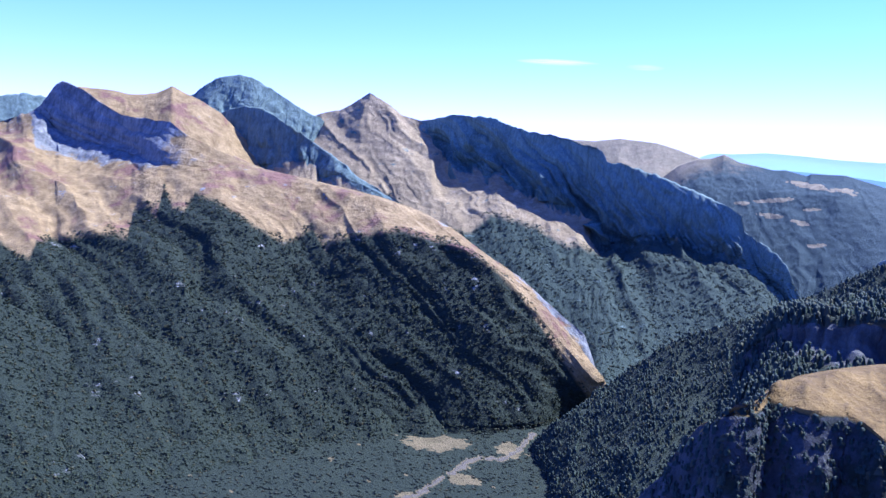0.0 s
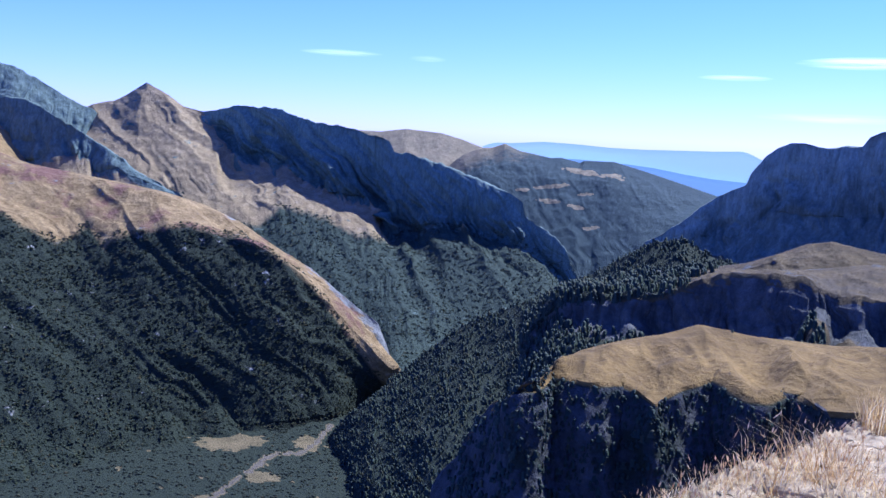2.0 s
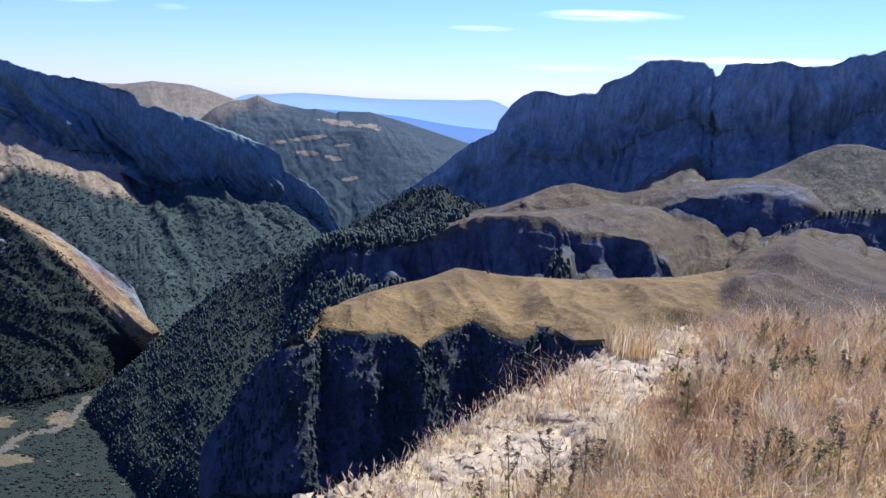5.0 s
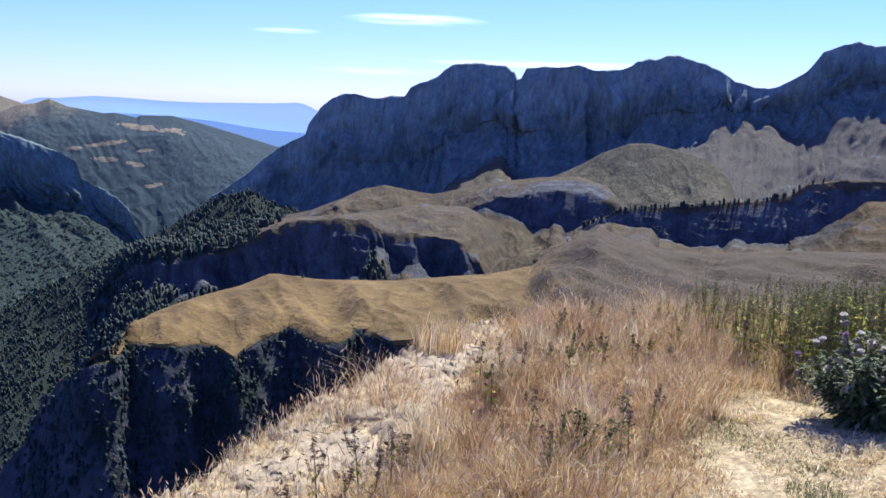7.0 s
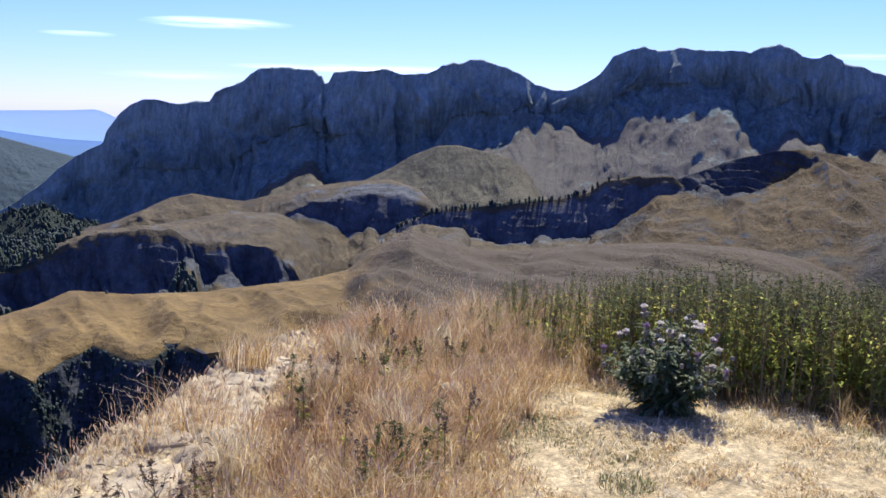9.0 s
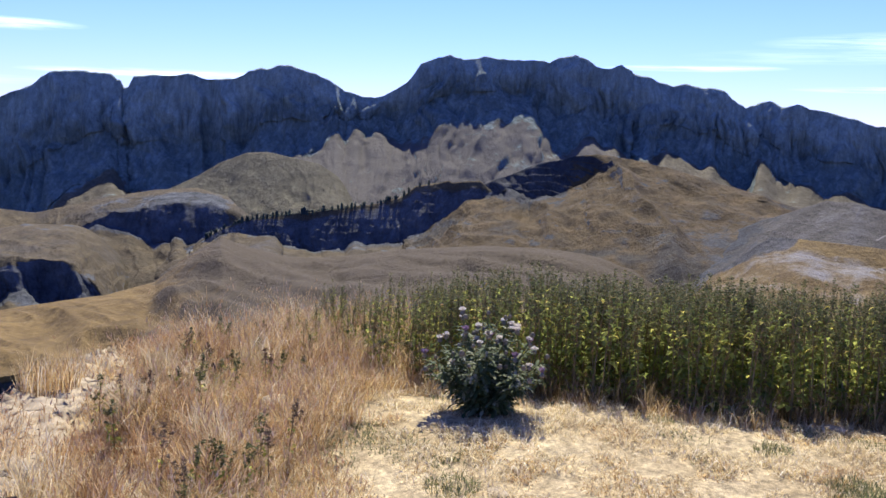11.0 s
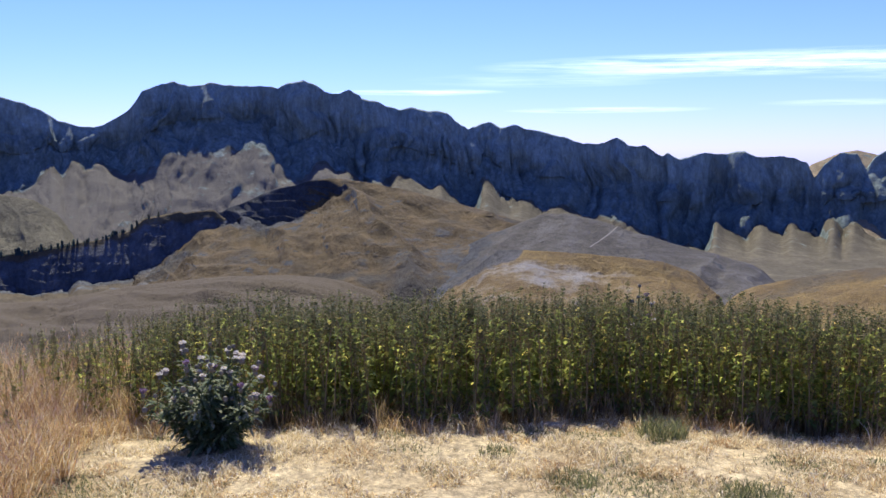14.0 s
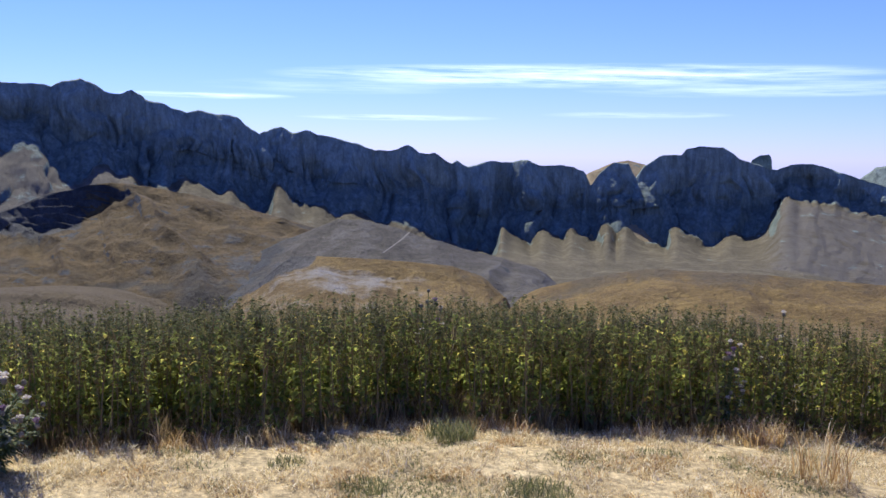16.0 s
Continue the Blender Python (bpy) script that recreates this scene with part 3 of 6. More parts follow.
wall_shade_end = [(86.25, -3.59), (87.58, -3.82), (89.34, -4.34), (91.11, -4.86), (92.88, -5.37), (94.48, -5.98), (95.66, -6.24), (95.76, -4.27), (95.82, -3.71), (96.55, -4.75), (97.97, -5.85), (98.10, -5.11), (98.57, -4.40), (99.35, -4.91), (99.99, -5.21), (100.10, -4.19), (100.94, -4.59), (101.99, -5.23), (102.43, -3.65), (103.17, -5.54)]
wall_shade_tail = [(103.33, -4.12), (104.72, -5.12), (106.27, -5.41), (106.31, -4.45), (106.36, -3.97), (106.43, -4.03), (108.06, -5.28), (108.84, -5.31), (109.41, -4.82), (109.60, -4.45), (110.09, -4.60), (110.68, -4.70), (111.39, -4.60), (111.90, -4.20), (112.20, -3.00), (112.60, -1.80), (113.02, -1.70), (113.64, -2.10), (114.24, -2.00), (115.17, -2.44), (116.07, -2.73), (117.26, -3.01), (118.09, -3.36)]
crag_shade = [(-14.71, -0.98), (-14.34, -1.46), (-14.00, -1.96), (-13.46, -2.10), (-12.53, -2.23), (-12.38, -2.73), (-11.16, -2.89), (-10.28, -2.71), (-9.74, -2.44), (-9.13, -2.34), (-8.26, -2.55), (-8.00, -3.16), (-7.51, -3.45), (-6.61, -3.23), (-5.69, -3.68), (-3.47, -4.55), (-0.65, -5.79)]
spur_shade = [(-25.92, -0.95), (-24.77, -0.33), (-24.13, -0.48), (-23.43, -0.45), (-23.02, -1.06), (-22.96, -1.80), (-21.94, -1.91), (-21.21, -1.95), (-19.97, -2.12), (-18.91, -2.34), (-18.40, -2.78), (-16.79, -3.22), (-15.83, -2.17), (-14.85, -2.47), (-12.83, -3.40), (-10.12, -3.63), (-6.64, -4.35), (-3.11, -4.89), (-0.96, -5.41), (0.50, -6.11), (2.34, -7.24), (4.20, -8.54)]
spur_woods = [(-25.98, -7.49), (-25.11, -8.23), (-24.46, -8.46), (-24.10, -7.49), (-23.33, -7.33), (-22.72, -7.49), (-21.50, -7.16), (-19.94, -7.04), (-19.15, -7.30), (-18.81, -5.69), (-17.99, -5.34), (-17.53, -6.10), (-17.10, -4.24), (-16.60, -5.40), (-15.91, -5.62), (-15.27, -4.45), (-14.40, -4.83), (-13.73, -5.08), (-12.09, -6.19), (-10.00, -7.37), (-8.98, -6.99), (-8.24, -6.34), (-7.28, -7.70), (-6.54, -6.97), (-4.79, -6.62), (-2.86, -6.28), (-0.89, -6.72), (0.73, -7.05), (2.37, -7.77), (3.49, -8.59), (4.99, -9.90)]
ridge_shade = [(-5.45, 0.74), (-3.35, 0.34), (-0.94, -0.23), (-0.52, -1.63), (-0.26, -1.24), (0.01, -2.30), (0.71, -2.34), (1.95, -1.85), (2.17, -2.54), (2.65, -3.04), (3.24, -2.30), (4.08, -3.31), (4.81, -3.79), (5.80, -3.91), (6.10, -4.31), (6.95, -4.36), (8.20, -4.45), (8.70, -4.60), (8.97, -5.42), (9.38, -6.26), (9.84, -6.96)]
ridge_woods = [(-5.26, -3.76), (-0.95, -5.48), (0.50, -6.11), (1.64, -6.30), (2.85, -5.06), (4.06, -5.24), (5.77, -5.66), (7.09, -6.45), (7.81, -6.75), (8.35, -6.54), (9.85, -7.03)]
ledge_top = [(33.27, -6.89), (38.24, -7.75), (40.36, -7.39), (42.44, -6.26), (43.13, -5.81), (45.23, -5.58), (47.32, -5.49), (49.07, -5.72), (50.30, -6.10), (50.85, -6.66)]
ledge_shade = [(33.27, -7.03), (38.24, -7.96), (40.37, -7.61), (42.45, -6.47), (44.05, -6.76), (44.78, -7.22), (45.52, -7.89), (46.58, -7.97), (46.91, -7.57), (47.46, -8.07), (47.89, -8.22), (48.32, -7.67), (49.16, -7.28), (50.01, -6.99), (50.86, -6.87)]
moraine_top = [(49.48, -6.84), (50.82, -6.28), (52.84, -5.96), (55.15, -5.72), (56.77, -5.44), (58.68, -5.25), (60.52, -4.73), (61.38, -4.02), (63.45, -3.62), (63.64, -3.75), (65.40, -3.59), (65.43, -3.62), (65.93, -4.07), (66.46, -4.31)]
moraine_shade = [(49.50, -7.12), (50.54, -7.27), (52.60, -7.42), (52.99, -8.08), (54.33, -8.09), (55.53, -8.41), (56.40, -8.18), (57.06, -8.23), (57.66, -7.67), (58.33, -7.92), (59.85, -7.83), (60.85, -7.71), (61.12, -7.29), (62.27, -7.03), (63.65, -6.66), (63.73, -6.57), (64.88, -6.21), (65.06, -6.54), (65.77, -6.19), (66.18, -4.67), (66.53, -4.52)]
tawny_shade = [(62.25, -6.03), (65.76, -4.60), (66.32, -4.32), (66.88, -4.56), (67.38, -4.44), (68.09, -4.89), (68.51, -4.99), (69.71, -4.59), (70.41, -4.37), (71.11, -4.00), (72.08, -3.46), (72.49, -2.68)]
bench_top = [(18.22, -10.90), (19.96, -10.49), (21.09, -9.99), (23.04, -9.79), (24.70, -9.64), (26.38, -9.35), (27.74, -8.97), (29.11, -8.44), (30.49, -7.98), (31.88, -7.82), (33.28, -7.80), (34.70, -7.91), (35.77, -8.31), (36.84, -8.70), (38.09, -8.67), (39.32, -8.35), (40.40, -8.56), (41.86, -9.38), (42.97, -10.32), (44.05, -10.52)]
bench_shade = [(18.19, -11.82), (19.93, -11.62), (23.02, -11.58), (26.38, -11.57), (29.82, -11.53), (33.34, -11.44), (34.76, -11.28), (35.28, -10.29), (35.79, -9.22), (36.54, -10.96), (37.60, -10.23), (38.69, -10.98), (40.49, -10.92), (42.27, -10.78), (43.05, -10.53), (44.06, -10.63)]
hill_clearings = [(17.77, -3.40), (19.57, -4.03), (19.64, -3.10), (21.31, -4.28), (21.54, -3.51), (21.56, -2.13), (22.34, -5.50), (23.38, -2.32)]


def drop(line, nearer, lower):
    """A line like the given one, so much nearer and lower."""
    return [(a, d - nearer, z - lower) for a, d, z in line]


def sheet(name, material, lines, zones, rows, columns, rock_amp=10.0, soft_amp=4.0, gully=(0.0, 200.0), back=350.0, seed=1,
          reach=None, smooth=0, crest_amp=0.35, slant=0.0, taper=(0.12, 0.12), crisp=1.0, folds=0.5, tiers=0.0, steps=(), swell=(), parts=(), woods=(), skirt=0.9, label="", category="mountain", kind=""):
    """A mountainside through lines fitted to the camera's view, from the crest down to its foot, with a back slope,
    ribs and gullies.
    zones: for each line (rock, scree, wood), each a number or pairs of (bearing, number). rows: rows between the lines."""
    lines = [np.array(sorted(l), dtype=float) for l in lines]
    az0, az1 = reach or (lines[0][0, 0], lines[0][-1, 0])
    az = np.linspace(az0, az1, columns)
    crest = np.array([[a, *[np.interp(a, lines[0][:, 0], lines[0][:, k]) for k in (1, 2)]] for a in az])
    D = [np.interp(az, l[:, 0], l[:, 1]) for l in lines]
    Z = [np.interp(az, l[:, 0], l[:, 2]) for l in lines]
    D = [np.minimum(D[0] + back, 4985)] + D + [D[-1] * skirt]
    Z = [Z[0] - 1.5 * back] + Z + [Z[-1] - 0.05 * D[-1]]
    zz = [zones[0], *zones, zones[-1]]
    W = [[np.interp(az, *np.array(z[k], dtype=float).T) if isinstance(z[k], (list, tuple)) else np.full(columns, float(z[k])) for k in range(3)] for z in zz]
    rows = [max(6, rows[0] // 4), *rows, 4]
    d, z, zo, hold = [], [], [[], [], []], []
    for k, n in enumerate(rows):
        for j in range(n):
            f = j / n
            d.append(D[k] * (1 - f) + D[k + 1] * f)
            z.append(Z[k] * (1 - f) + Z[k + 1] * f)
            for q in range(3):
                zo[q].append(W[k][q] * (1 - min(1, f * crisp)) + W[k + 1][q] * min(1, f * crisp))
            hold.append(0.12 if k == 0 else min(1.0, 0.3 * crest_amp + 1.25 * j / n) if k == 1 else 1.0)
    d, z = np.array(d), np.array(z)
    for _ in range(smooth):
        for a in (d, z):
            a[1:-1] = 0.25 * a[:-2] + 0.5 * a[1:-1] + 0.25 * a[2:]
    u = np.linspace(0, 1, columns)
    dip = np.clip(1 - u / max(taper[0], 1e-6), 0, 1) ** 2 + np.clip(1 - (1 - u) / max(taper[1], 1e-6), 0, 1) ** 2
    z = z - 0.035 * d * dip[None, :]
    ra = np.radians(az)[None, :]
    P = np.stack([d * np.sin(ra), d * np.cos(ra), z], -1)
    nr = P.shape[0]
    N = np.cross(np.gradient(P, axis=1), np.gradient(P, axis=0))
    N /= np.maximum(np.linalg.norm(N, axis=2), 1e-6)[..., None]
    if N[..., 2].mean() < 0:
        N = -N
    jag_arc = (np.radians(az) * np.median(d))[None, :] + 0 * d
    line = np.stack([jag_arc.ravel(), 0 * jag_arc.ravel(), 0 * jag_arc.ravel()], 1)
    crest_row = np.exp(-((np.arange(nr) - rows[0]) / 5.0) ** 2)[:, None]
    jag = (0.45 * fbm(line / 70, seed + 51, 3, 0.5, True) + 0.3 * fbm(line / 22, seed + 52, 2)).reshape(nr, columns)
    P[..., 2] += rock_amp * jag * np.clip(np.array(zo[0]), 0, 1) * crest_row
    flat = P.reshape(-1, 3)
    rock = np.array(zo[0]).reshape(-1)
    hold = np.repeat(np.array(hold), columns)
    ribs = flat / np.array([1, 1, 3.5])
    amp = rock_amp * np.clip(rock, 0, 1) + soft_amp * np.clip(1 - rock, 0, 1)
    off = amp * (1.1 * fbm(ribs / 110, seed, 4, 0.5, True) + 0.9 * fbm(flat / 160, seed + 9, 4) + 0.5 * fbm(flat / 58, seed + 14, 3) + 0.3 * fbm(flat / 26, seed + 15, 3) + 0.28 * np.clip(rock, 0, 1) * fbm(ribs / 26, seed + 16, 3, 0.6, True)) * hold
    if steps:
        bed = (flat[:, 2] + 0.03 * flat[:, 0] + 14 * fbm(flat / 90, seed + 61, 3)) / steps[1]
        off += steps[0] * ((bed - np.floor(bed)) ** 2 - 0.33) * np.clip(0.5 + 1.4 * fbm(flat / 120, seed + 62, 2), 0, 1) * hold
    if swell:
        turn = radians(swell[2])
        along, across = flat[:, 0] * math.cos(turn) + flat[:, 1] * math.sin(turn), flat[:, 1] * math.cos(turn) - flat[:, 0] * math.sin(turn)
        across = across + 0.5 * swell[1] * fbm(flat / 130, seed + 71, 2)
        for k, share in enumerate((1.0, 0.4)):
            size = swell[1] * 0.45 ** k
            fold = np.abs(value_noise(np.stack([along / size / 5, across / size, 0 * along + 5.1 * k], 1), seed + 72 + k))
            off += swell[0] * share * (0.8 - 1.9 * fold) * np.clip(1 - rock, 0, 1) * (np.clip((rows[0] + rows[1] - np.arange(nr)) / 14, 0, 1) * np.clip((np.arange(nr) - rows[0]) / 18, 0.1, 1)).repeat(columns)
    if gully[0]:
        arc = (ra * np.median(d) + 0 * d).ravel() + slant * flat[:, 2] + 0.6 * gully[1] * fbm(flat / gully[1] / 1.6, seed + 21, 3)
        firm = np.clip(rock, 0, 1)
        keep = np.minimum(hold, np.clip((np.arange(nr) - rows[0]) / 10, 0.15, 1).repeat(columns))
        for k, share in enumerate((0.9, 0.5, 0.36)):
            size = gully[1] * 0.42 ** k
            v = np.abs(value_noise(np.stack([arc / size, flat[:, 2] / size * 0.22, np.full(len(flat), 3.7 * k)], 1), seed + 31 + k))
            off += gully[0] * share * (firm * ((0.9 - 2.2 * v) if k == 0 else (2.4 * np.sqrt(v + 0.01) - 1.2)) + (1 - firm) * folds * (0.9 - 2.2 * v)) * keep
    flat = flat + N.reshape(-1, 3) * off[:, None]
    P = flat.reshape(nr, columns, 3)
    N = np.cross(np.gradient(P, axis=1), np.gradient(P, axis=0))
    N /= np.maximum(np.linalg.norm(N, axis=2), 1e-6)[..., None]
    if N[..., 2].mean() < 0:
        N = -N
    steep = (np.clip((0.62 - N[..., 2]) / 0.25, 0, 1) * (dip[None, :] < 0.01)).ravel() * (1 - np.clip(np.array(zo[2]).ravel(), 0, 1))
    idx = np.arange(nr * columns).reshape(nr, columns)
    faces = np.stack([idx[:-1, :-1], idx[1:, :-1], idx[1:, 1:], idx[:-1, 1:]], -1).reshape(-1, 4)
    masks = {"rock": np.maximum(rock, steep), "scree": np.array(zo[1]).ravel(), "wood": np.array(zo[2]).ravel()}
    height = np.clip((np.arange(nr) - rows[0]) / rows[1], 0, 1).repeat(columns)
    # lower cliff rock darker: real rock bands plus shade put into the colour
    masks["tier"] = np.clip(0.5 + tiers * (0.62 - height + 0.25 * fbm(flat / 150, seed + 41, 3)) * 3, 0, 1)
    if woods:
        rise = np.degrees(np.arctan2(flat[:, 2] - 1.65, np.hypot(flat[:, 0], flat[:, 1])))
        edge = np.interp(np.degrees(np.arctan2(flat[:, 0], flat[:, 1])), *np.array(sorted(woods), dtype=float).T)
        masks["wood"] = np.clip(0.6 + 0.55 * (edge - rise), 0, 1)
        zo[2] = masks["wood"].reshape(nr, columns)
    cuts = np.cumsum([0] + rows)
    bands = [(0, nr - 1, name)] if not parts else [(0, cuts[2], parts[0])] + [(cuts[k + 1], cuts[k + 2] if k + 1 < len(parts) else nr - 1, parts[k]) for k in range(1, len(parts))]
    ob = new(name) if parts else None
    for r0, r1, band in bands:
        r1 = min(r1, nr - 1)
        me = mesh_of(band, flat[r0 * columns:(r1 + 1) * columns], faces[:(r1 - r0) * (columns - 1)], [material])
        for key, values in masks.items():
            attribute(me, key, values[r0 * columns:(r1 + 1) * columns])
        piece = new(band, me)
        if parts:
            piece.parent = ob
        else:
            ob = piece
    tagged(ob, label, category, kind=kind)
    return P, np.array(zo[2]), N[..., 2], ob


RNG = np.random.default_rng(7)


def foliage(name, dark, light, autumn=None, glow=0.25):
    m, t, bsdf = nodes_of(name)
    g = t.nodes.new("ShaderNodeNewGeometry")
    stops = [(0.0, dark), (0.8, light)] + ([(0.97, autumn)] if autumn else [])
    c = ramp(t, g.outputs["Random Per Island"], stops)
    t.links.new(c, bsdf.inputs["Base Color"])
    bsdf.inputs["Roughness"].default_value = 0.75
    if glow:
        tr, ad, out = t.nodes.new("ShaderNodeBsdfTranslucent"), t.nodes.new("ShaderNodeMixShader"), t.nodes["Material Output"]
        t.links.new(c, tr.inputs[0])
        ad.inputs[0].default_value = glow
        t.links.new(bsdf.outputs[0], ad.inputs[1])
        t.links.new(tr.outputs[0], ad.inputs[2])
        t.links.new(ad.outputs[0], out.inputs[0])
    return m


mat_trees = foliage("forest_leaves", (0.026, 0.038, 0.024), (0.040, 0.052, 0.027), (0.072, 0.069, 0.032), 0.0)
# ridge trees lighter and bluer than the others: haze put into the leaf colour
mat_hazed_trees = foliage("hazed_ridge_leaves", (0.032, 0.050, 0.040), (0.046, 0.064, 0.044), (0.07, 0.072, 0.04), 0.0)
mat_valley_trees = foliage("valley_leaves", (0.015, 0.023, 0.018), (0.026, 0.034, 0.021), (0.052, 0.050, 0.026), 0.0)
# needles' blue cast is haze painted into the base colour
mat_pines = foliage("pine_needles", (0.022, 0.035, 0.031), (0.038, 0.053, 0.040), (0.06, 0.062, 0.036), 0.0)


def forest(name, surface, count, height, material, label, cut=0.5, reach=None, slim=0.42, clear=None):
    """Small far trees, each a ragged tapered crown, strewn over the wooded part of a mountainside. A large slim value
    flattens the crowns, to soften their shadows in the camera's view.
    """
    P, wood, up, _ = surface
    cells = P[:-1, :-1].reshape(-1, 3)
    e1, e2 = (P[1:, :-1] - P[:-1, :-1]).reshape(-1, 3), (P[:-1, 1:] - P[:-1, :-1]).reshape(-1, 3)
    area = np.linalg.norm(np.cross(e1, e2), axis=1)
    clump = fbm(cells / 70, 77, 3)
    ok = (wood[:-1, :-1].ravel() + 0.45 * clump > cut)
    if reach:
        b = np.degrees(np.arctan2(cells[:, 0], cells[:, 1]))
        ok &= (b > reach[0]) & (b < reach[1])
    if clear is not None:
        ok &= ~clear(cells)
    w = area * ok
    pick = RNG.choice(len(cells), count, p=w / w.sum())
    base = cells[pick] + e1[pick] * RNG.random((count, 1)) + e2[pick] * RNG.random((count, 1))
    h = height * (0.55 + 0.9 * RNG.random(count) ** 1.5)
    r = h * slim * (0.75 + 0.5 * RNG.random(count))
    turn = RNG.random(count) * 6.28
    V = np.zeros((count, 7, 3))
    V[:, 0, 2] = h
    for k in range(3):
        a = turn + k * math.pi / 1.5
        for ring, (lvl, rad) in enumerate(((0.74, 0.66), (-0.2, 1.0))):
            rr = r * rad * (0.75 + 0.5 * RNG.random(count))
            aa = a + ring * 0.7
            V[:, 1 + ring * 3 + k] = np.stack([rr * np.cos(aa), rr * np.sin(aa), h * (lvl + 0.12 * (RNG.random(count) - 0.5))], 1)
    V[:, 0, :2] += (RNG.random((count, 2)) - 0.5) * r[:, None] * 0.4
    V += base[:, None, :]
    tri = []
    for k in range(3):
        n = (k + 1) % 3
        tri += [(0, 1 + k, 1 + n), (1 + k, 4 + k, 4 + n), (1 + k, 4 + n, 1 + n)]
    F = (np.arange(count)[:, None, None] * 7 + np.array(tri)[None]).reshape(-1, 3)
    return tagged(new(name, mesh_of(name, V.reshape(-1, 3), F, [material], smooth=True)), label, "forest", kind="stuff")


# far distance: pale blue ranges at the horizon, their haze put into the colour and a faint glow
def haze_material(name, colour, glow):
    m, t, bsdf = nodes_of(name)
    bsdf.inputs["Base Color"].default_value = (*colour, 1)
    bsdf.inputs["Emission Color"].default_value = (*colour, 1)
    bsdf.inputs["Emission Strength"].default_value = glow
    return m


BARE, ROCK, TALUS, TREES = (0, 0, 0), (1, 0, 0), (0, 1, 0), (0, 0, 1)
def at_bearing(line, a, k):
    top = np.array(sorted(line), dtype=float)
    return float(np.interp(a, top[:, 0], top[:, k]))


def fit_view(sights, like):
    """A line fitted to the camera's view: (bearing, height angle) sights laid out at the distances of another line."""
    out = []
    for a, e in sights:
        d = at_bearing(like, a, 1)
        out.append((a, d, 1.65 + d * math.tan(radians(e))))
    return out


def cliff_foot(crest, sights, lean=1.0, least=12.0):
    """The foot of a cliff that just keeps in its own shade: as steep below its crest as the sun stands, on the given lines of sight."""
    out = []
    for a, e in sights:
        dc, zc = at_bearing(crest, a, 1), at_bearing(crest, a, 2)
        k = lean * math.tan(radians(SUN_HEIGHT)) / max(math.cos(radians(a - SUN_BEARING)), 0.35)
        d = (dc * k + 1.65 - zc) / (k - math.tan(radians(e)))
        d = min(d, dc - least)
        out.append((a, d, 1.65 + d * math.tan(radians(e))))
    return out


def fans(crest, sights, lean=1.08, slope=42.0, span=1.3):
    """Foot and crest of a buttressed cliff, placed so that its shade ends where the camera's view needs it. Scree fans
    run up its clefts from the buttresses' feet, and the crest stands back behind each cleft.
    """
    s = np.array(sorted(sights), dtype=float)
    az = np.arange(s[0, 0], s[-1, 0], 0.06)
    e = np.interp(az, s[:, 0], s[:, 1])
    e = np.convolve(np.pad(e, 6, mode="edge"), np.hanning(15)[1:-1] / np.hanning(15).sum(), "valid")
    n = int(span / 0.06)
    wide = np.pad(e, n, mode="edge")
    low = np.array([wide[k:k + 2 * n + 1].min() for k in range(len(az))])
    low = np.convolve(np.pad(low, n, mode="edge"), np.hanning(2 * n + 1) / np.hanning(2 * n + 1).sum(), "valid")
    low = np.minimum(low, e)
    base = np.array(cliff_foot(crest, list(zip(az, low))))
    t, te = math.tan(radians(slope)), np.tan(np.radians(e))
    d = (1.65 - base[:, 2] + base[:, 1] * t) / (t - te)
    d = np.minimum(d, [at_bearing(crest, a, 1) - 12 for a in az])
    top = np.array(sorted(crest), dtype=float)
    ca = np.unique(np.concatenate([top[:, 0], az]))
    tc = (np.interp(ca, top[:, 0], top[:, 2]) - 1.65) / np.interp(ca, top[:, 0], top[:, 1])
    fd = np.interp(ca, az, d)
    fz = 1.65 + fd * np.tan(np.radians(np.interp(ca, az, e)))
    k = 1.15 * lean * math.tan(radians(SUN_HEIGHT)) / np.maximum(np.cos(np.radians(ca - SUN_BEARING)), 0.35)
    dc = (1.65 - fz + fd * k) / (k - tc)
    even = np.interp(az, ca, dc)
    even = np.convolve(np.pad(even, 15, mode="edge"), np.hanning(31) / np.hanning(31).sum(), "valid")
    dc = np.where((ca >= az[0]) & (ca <= az[-1]), np.interp(ca, az, even), np.interp(ca, top[:, 0], top[:, 1]))
    return list(zip(az, d, 1.65 + d * te)), list(zip(ca, dc, 1.65 + dc * tc))


def hollow(crest, foot, down=0.62, out=0.3):
    """A line part way down a cliff, drawn in so that its face is hollow."""
    return [(a, at_bearing(crest, a, 1) * (1 - out) + d * out, at_bearing(crest, a, 2) * (1 - down) + z * down) for a, d, z in foot]


def eased(line, span):
    """A line with its height evened out over so many degrees."""
    q = np.array(sorted(line), dtype=float)
    w = np.exp(-((q[:, None, 0] - q[None, :, 0]) / (0.5 * span)) ** 2)
    z = (w * q[None, :, 2]).sum(1) / w.sum(1)
    return [(a, d, h) for (a, d, _), h in zip(q, z)]


def except_for(line, low, high):
    return [q for q in line if not low < q[0] < high]


def steep_base(crest, base, run, reach=(-180, 180)):
    """The foot of a sheer cliff: the base line drawn back to within a short run of the crest, on the same lines of sight."""
    top = np.array(sorted(crest), dtype=float)
    out = []
    for a, d, z in base:
        near = min(np.interp(a, top[:, 0], top[:, 1]) - run, 1e9)
        if reach[0] < a < reach[1] and near > d:
            z, d = 1.65 + (z - 1.65) * near / d, near
        out.append((a, d, z))
    return out


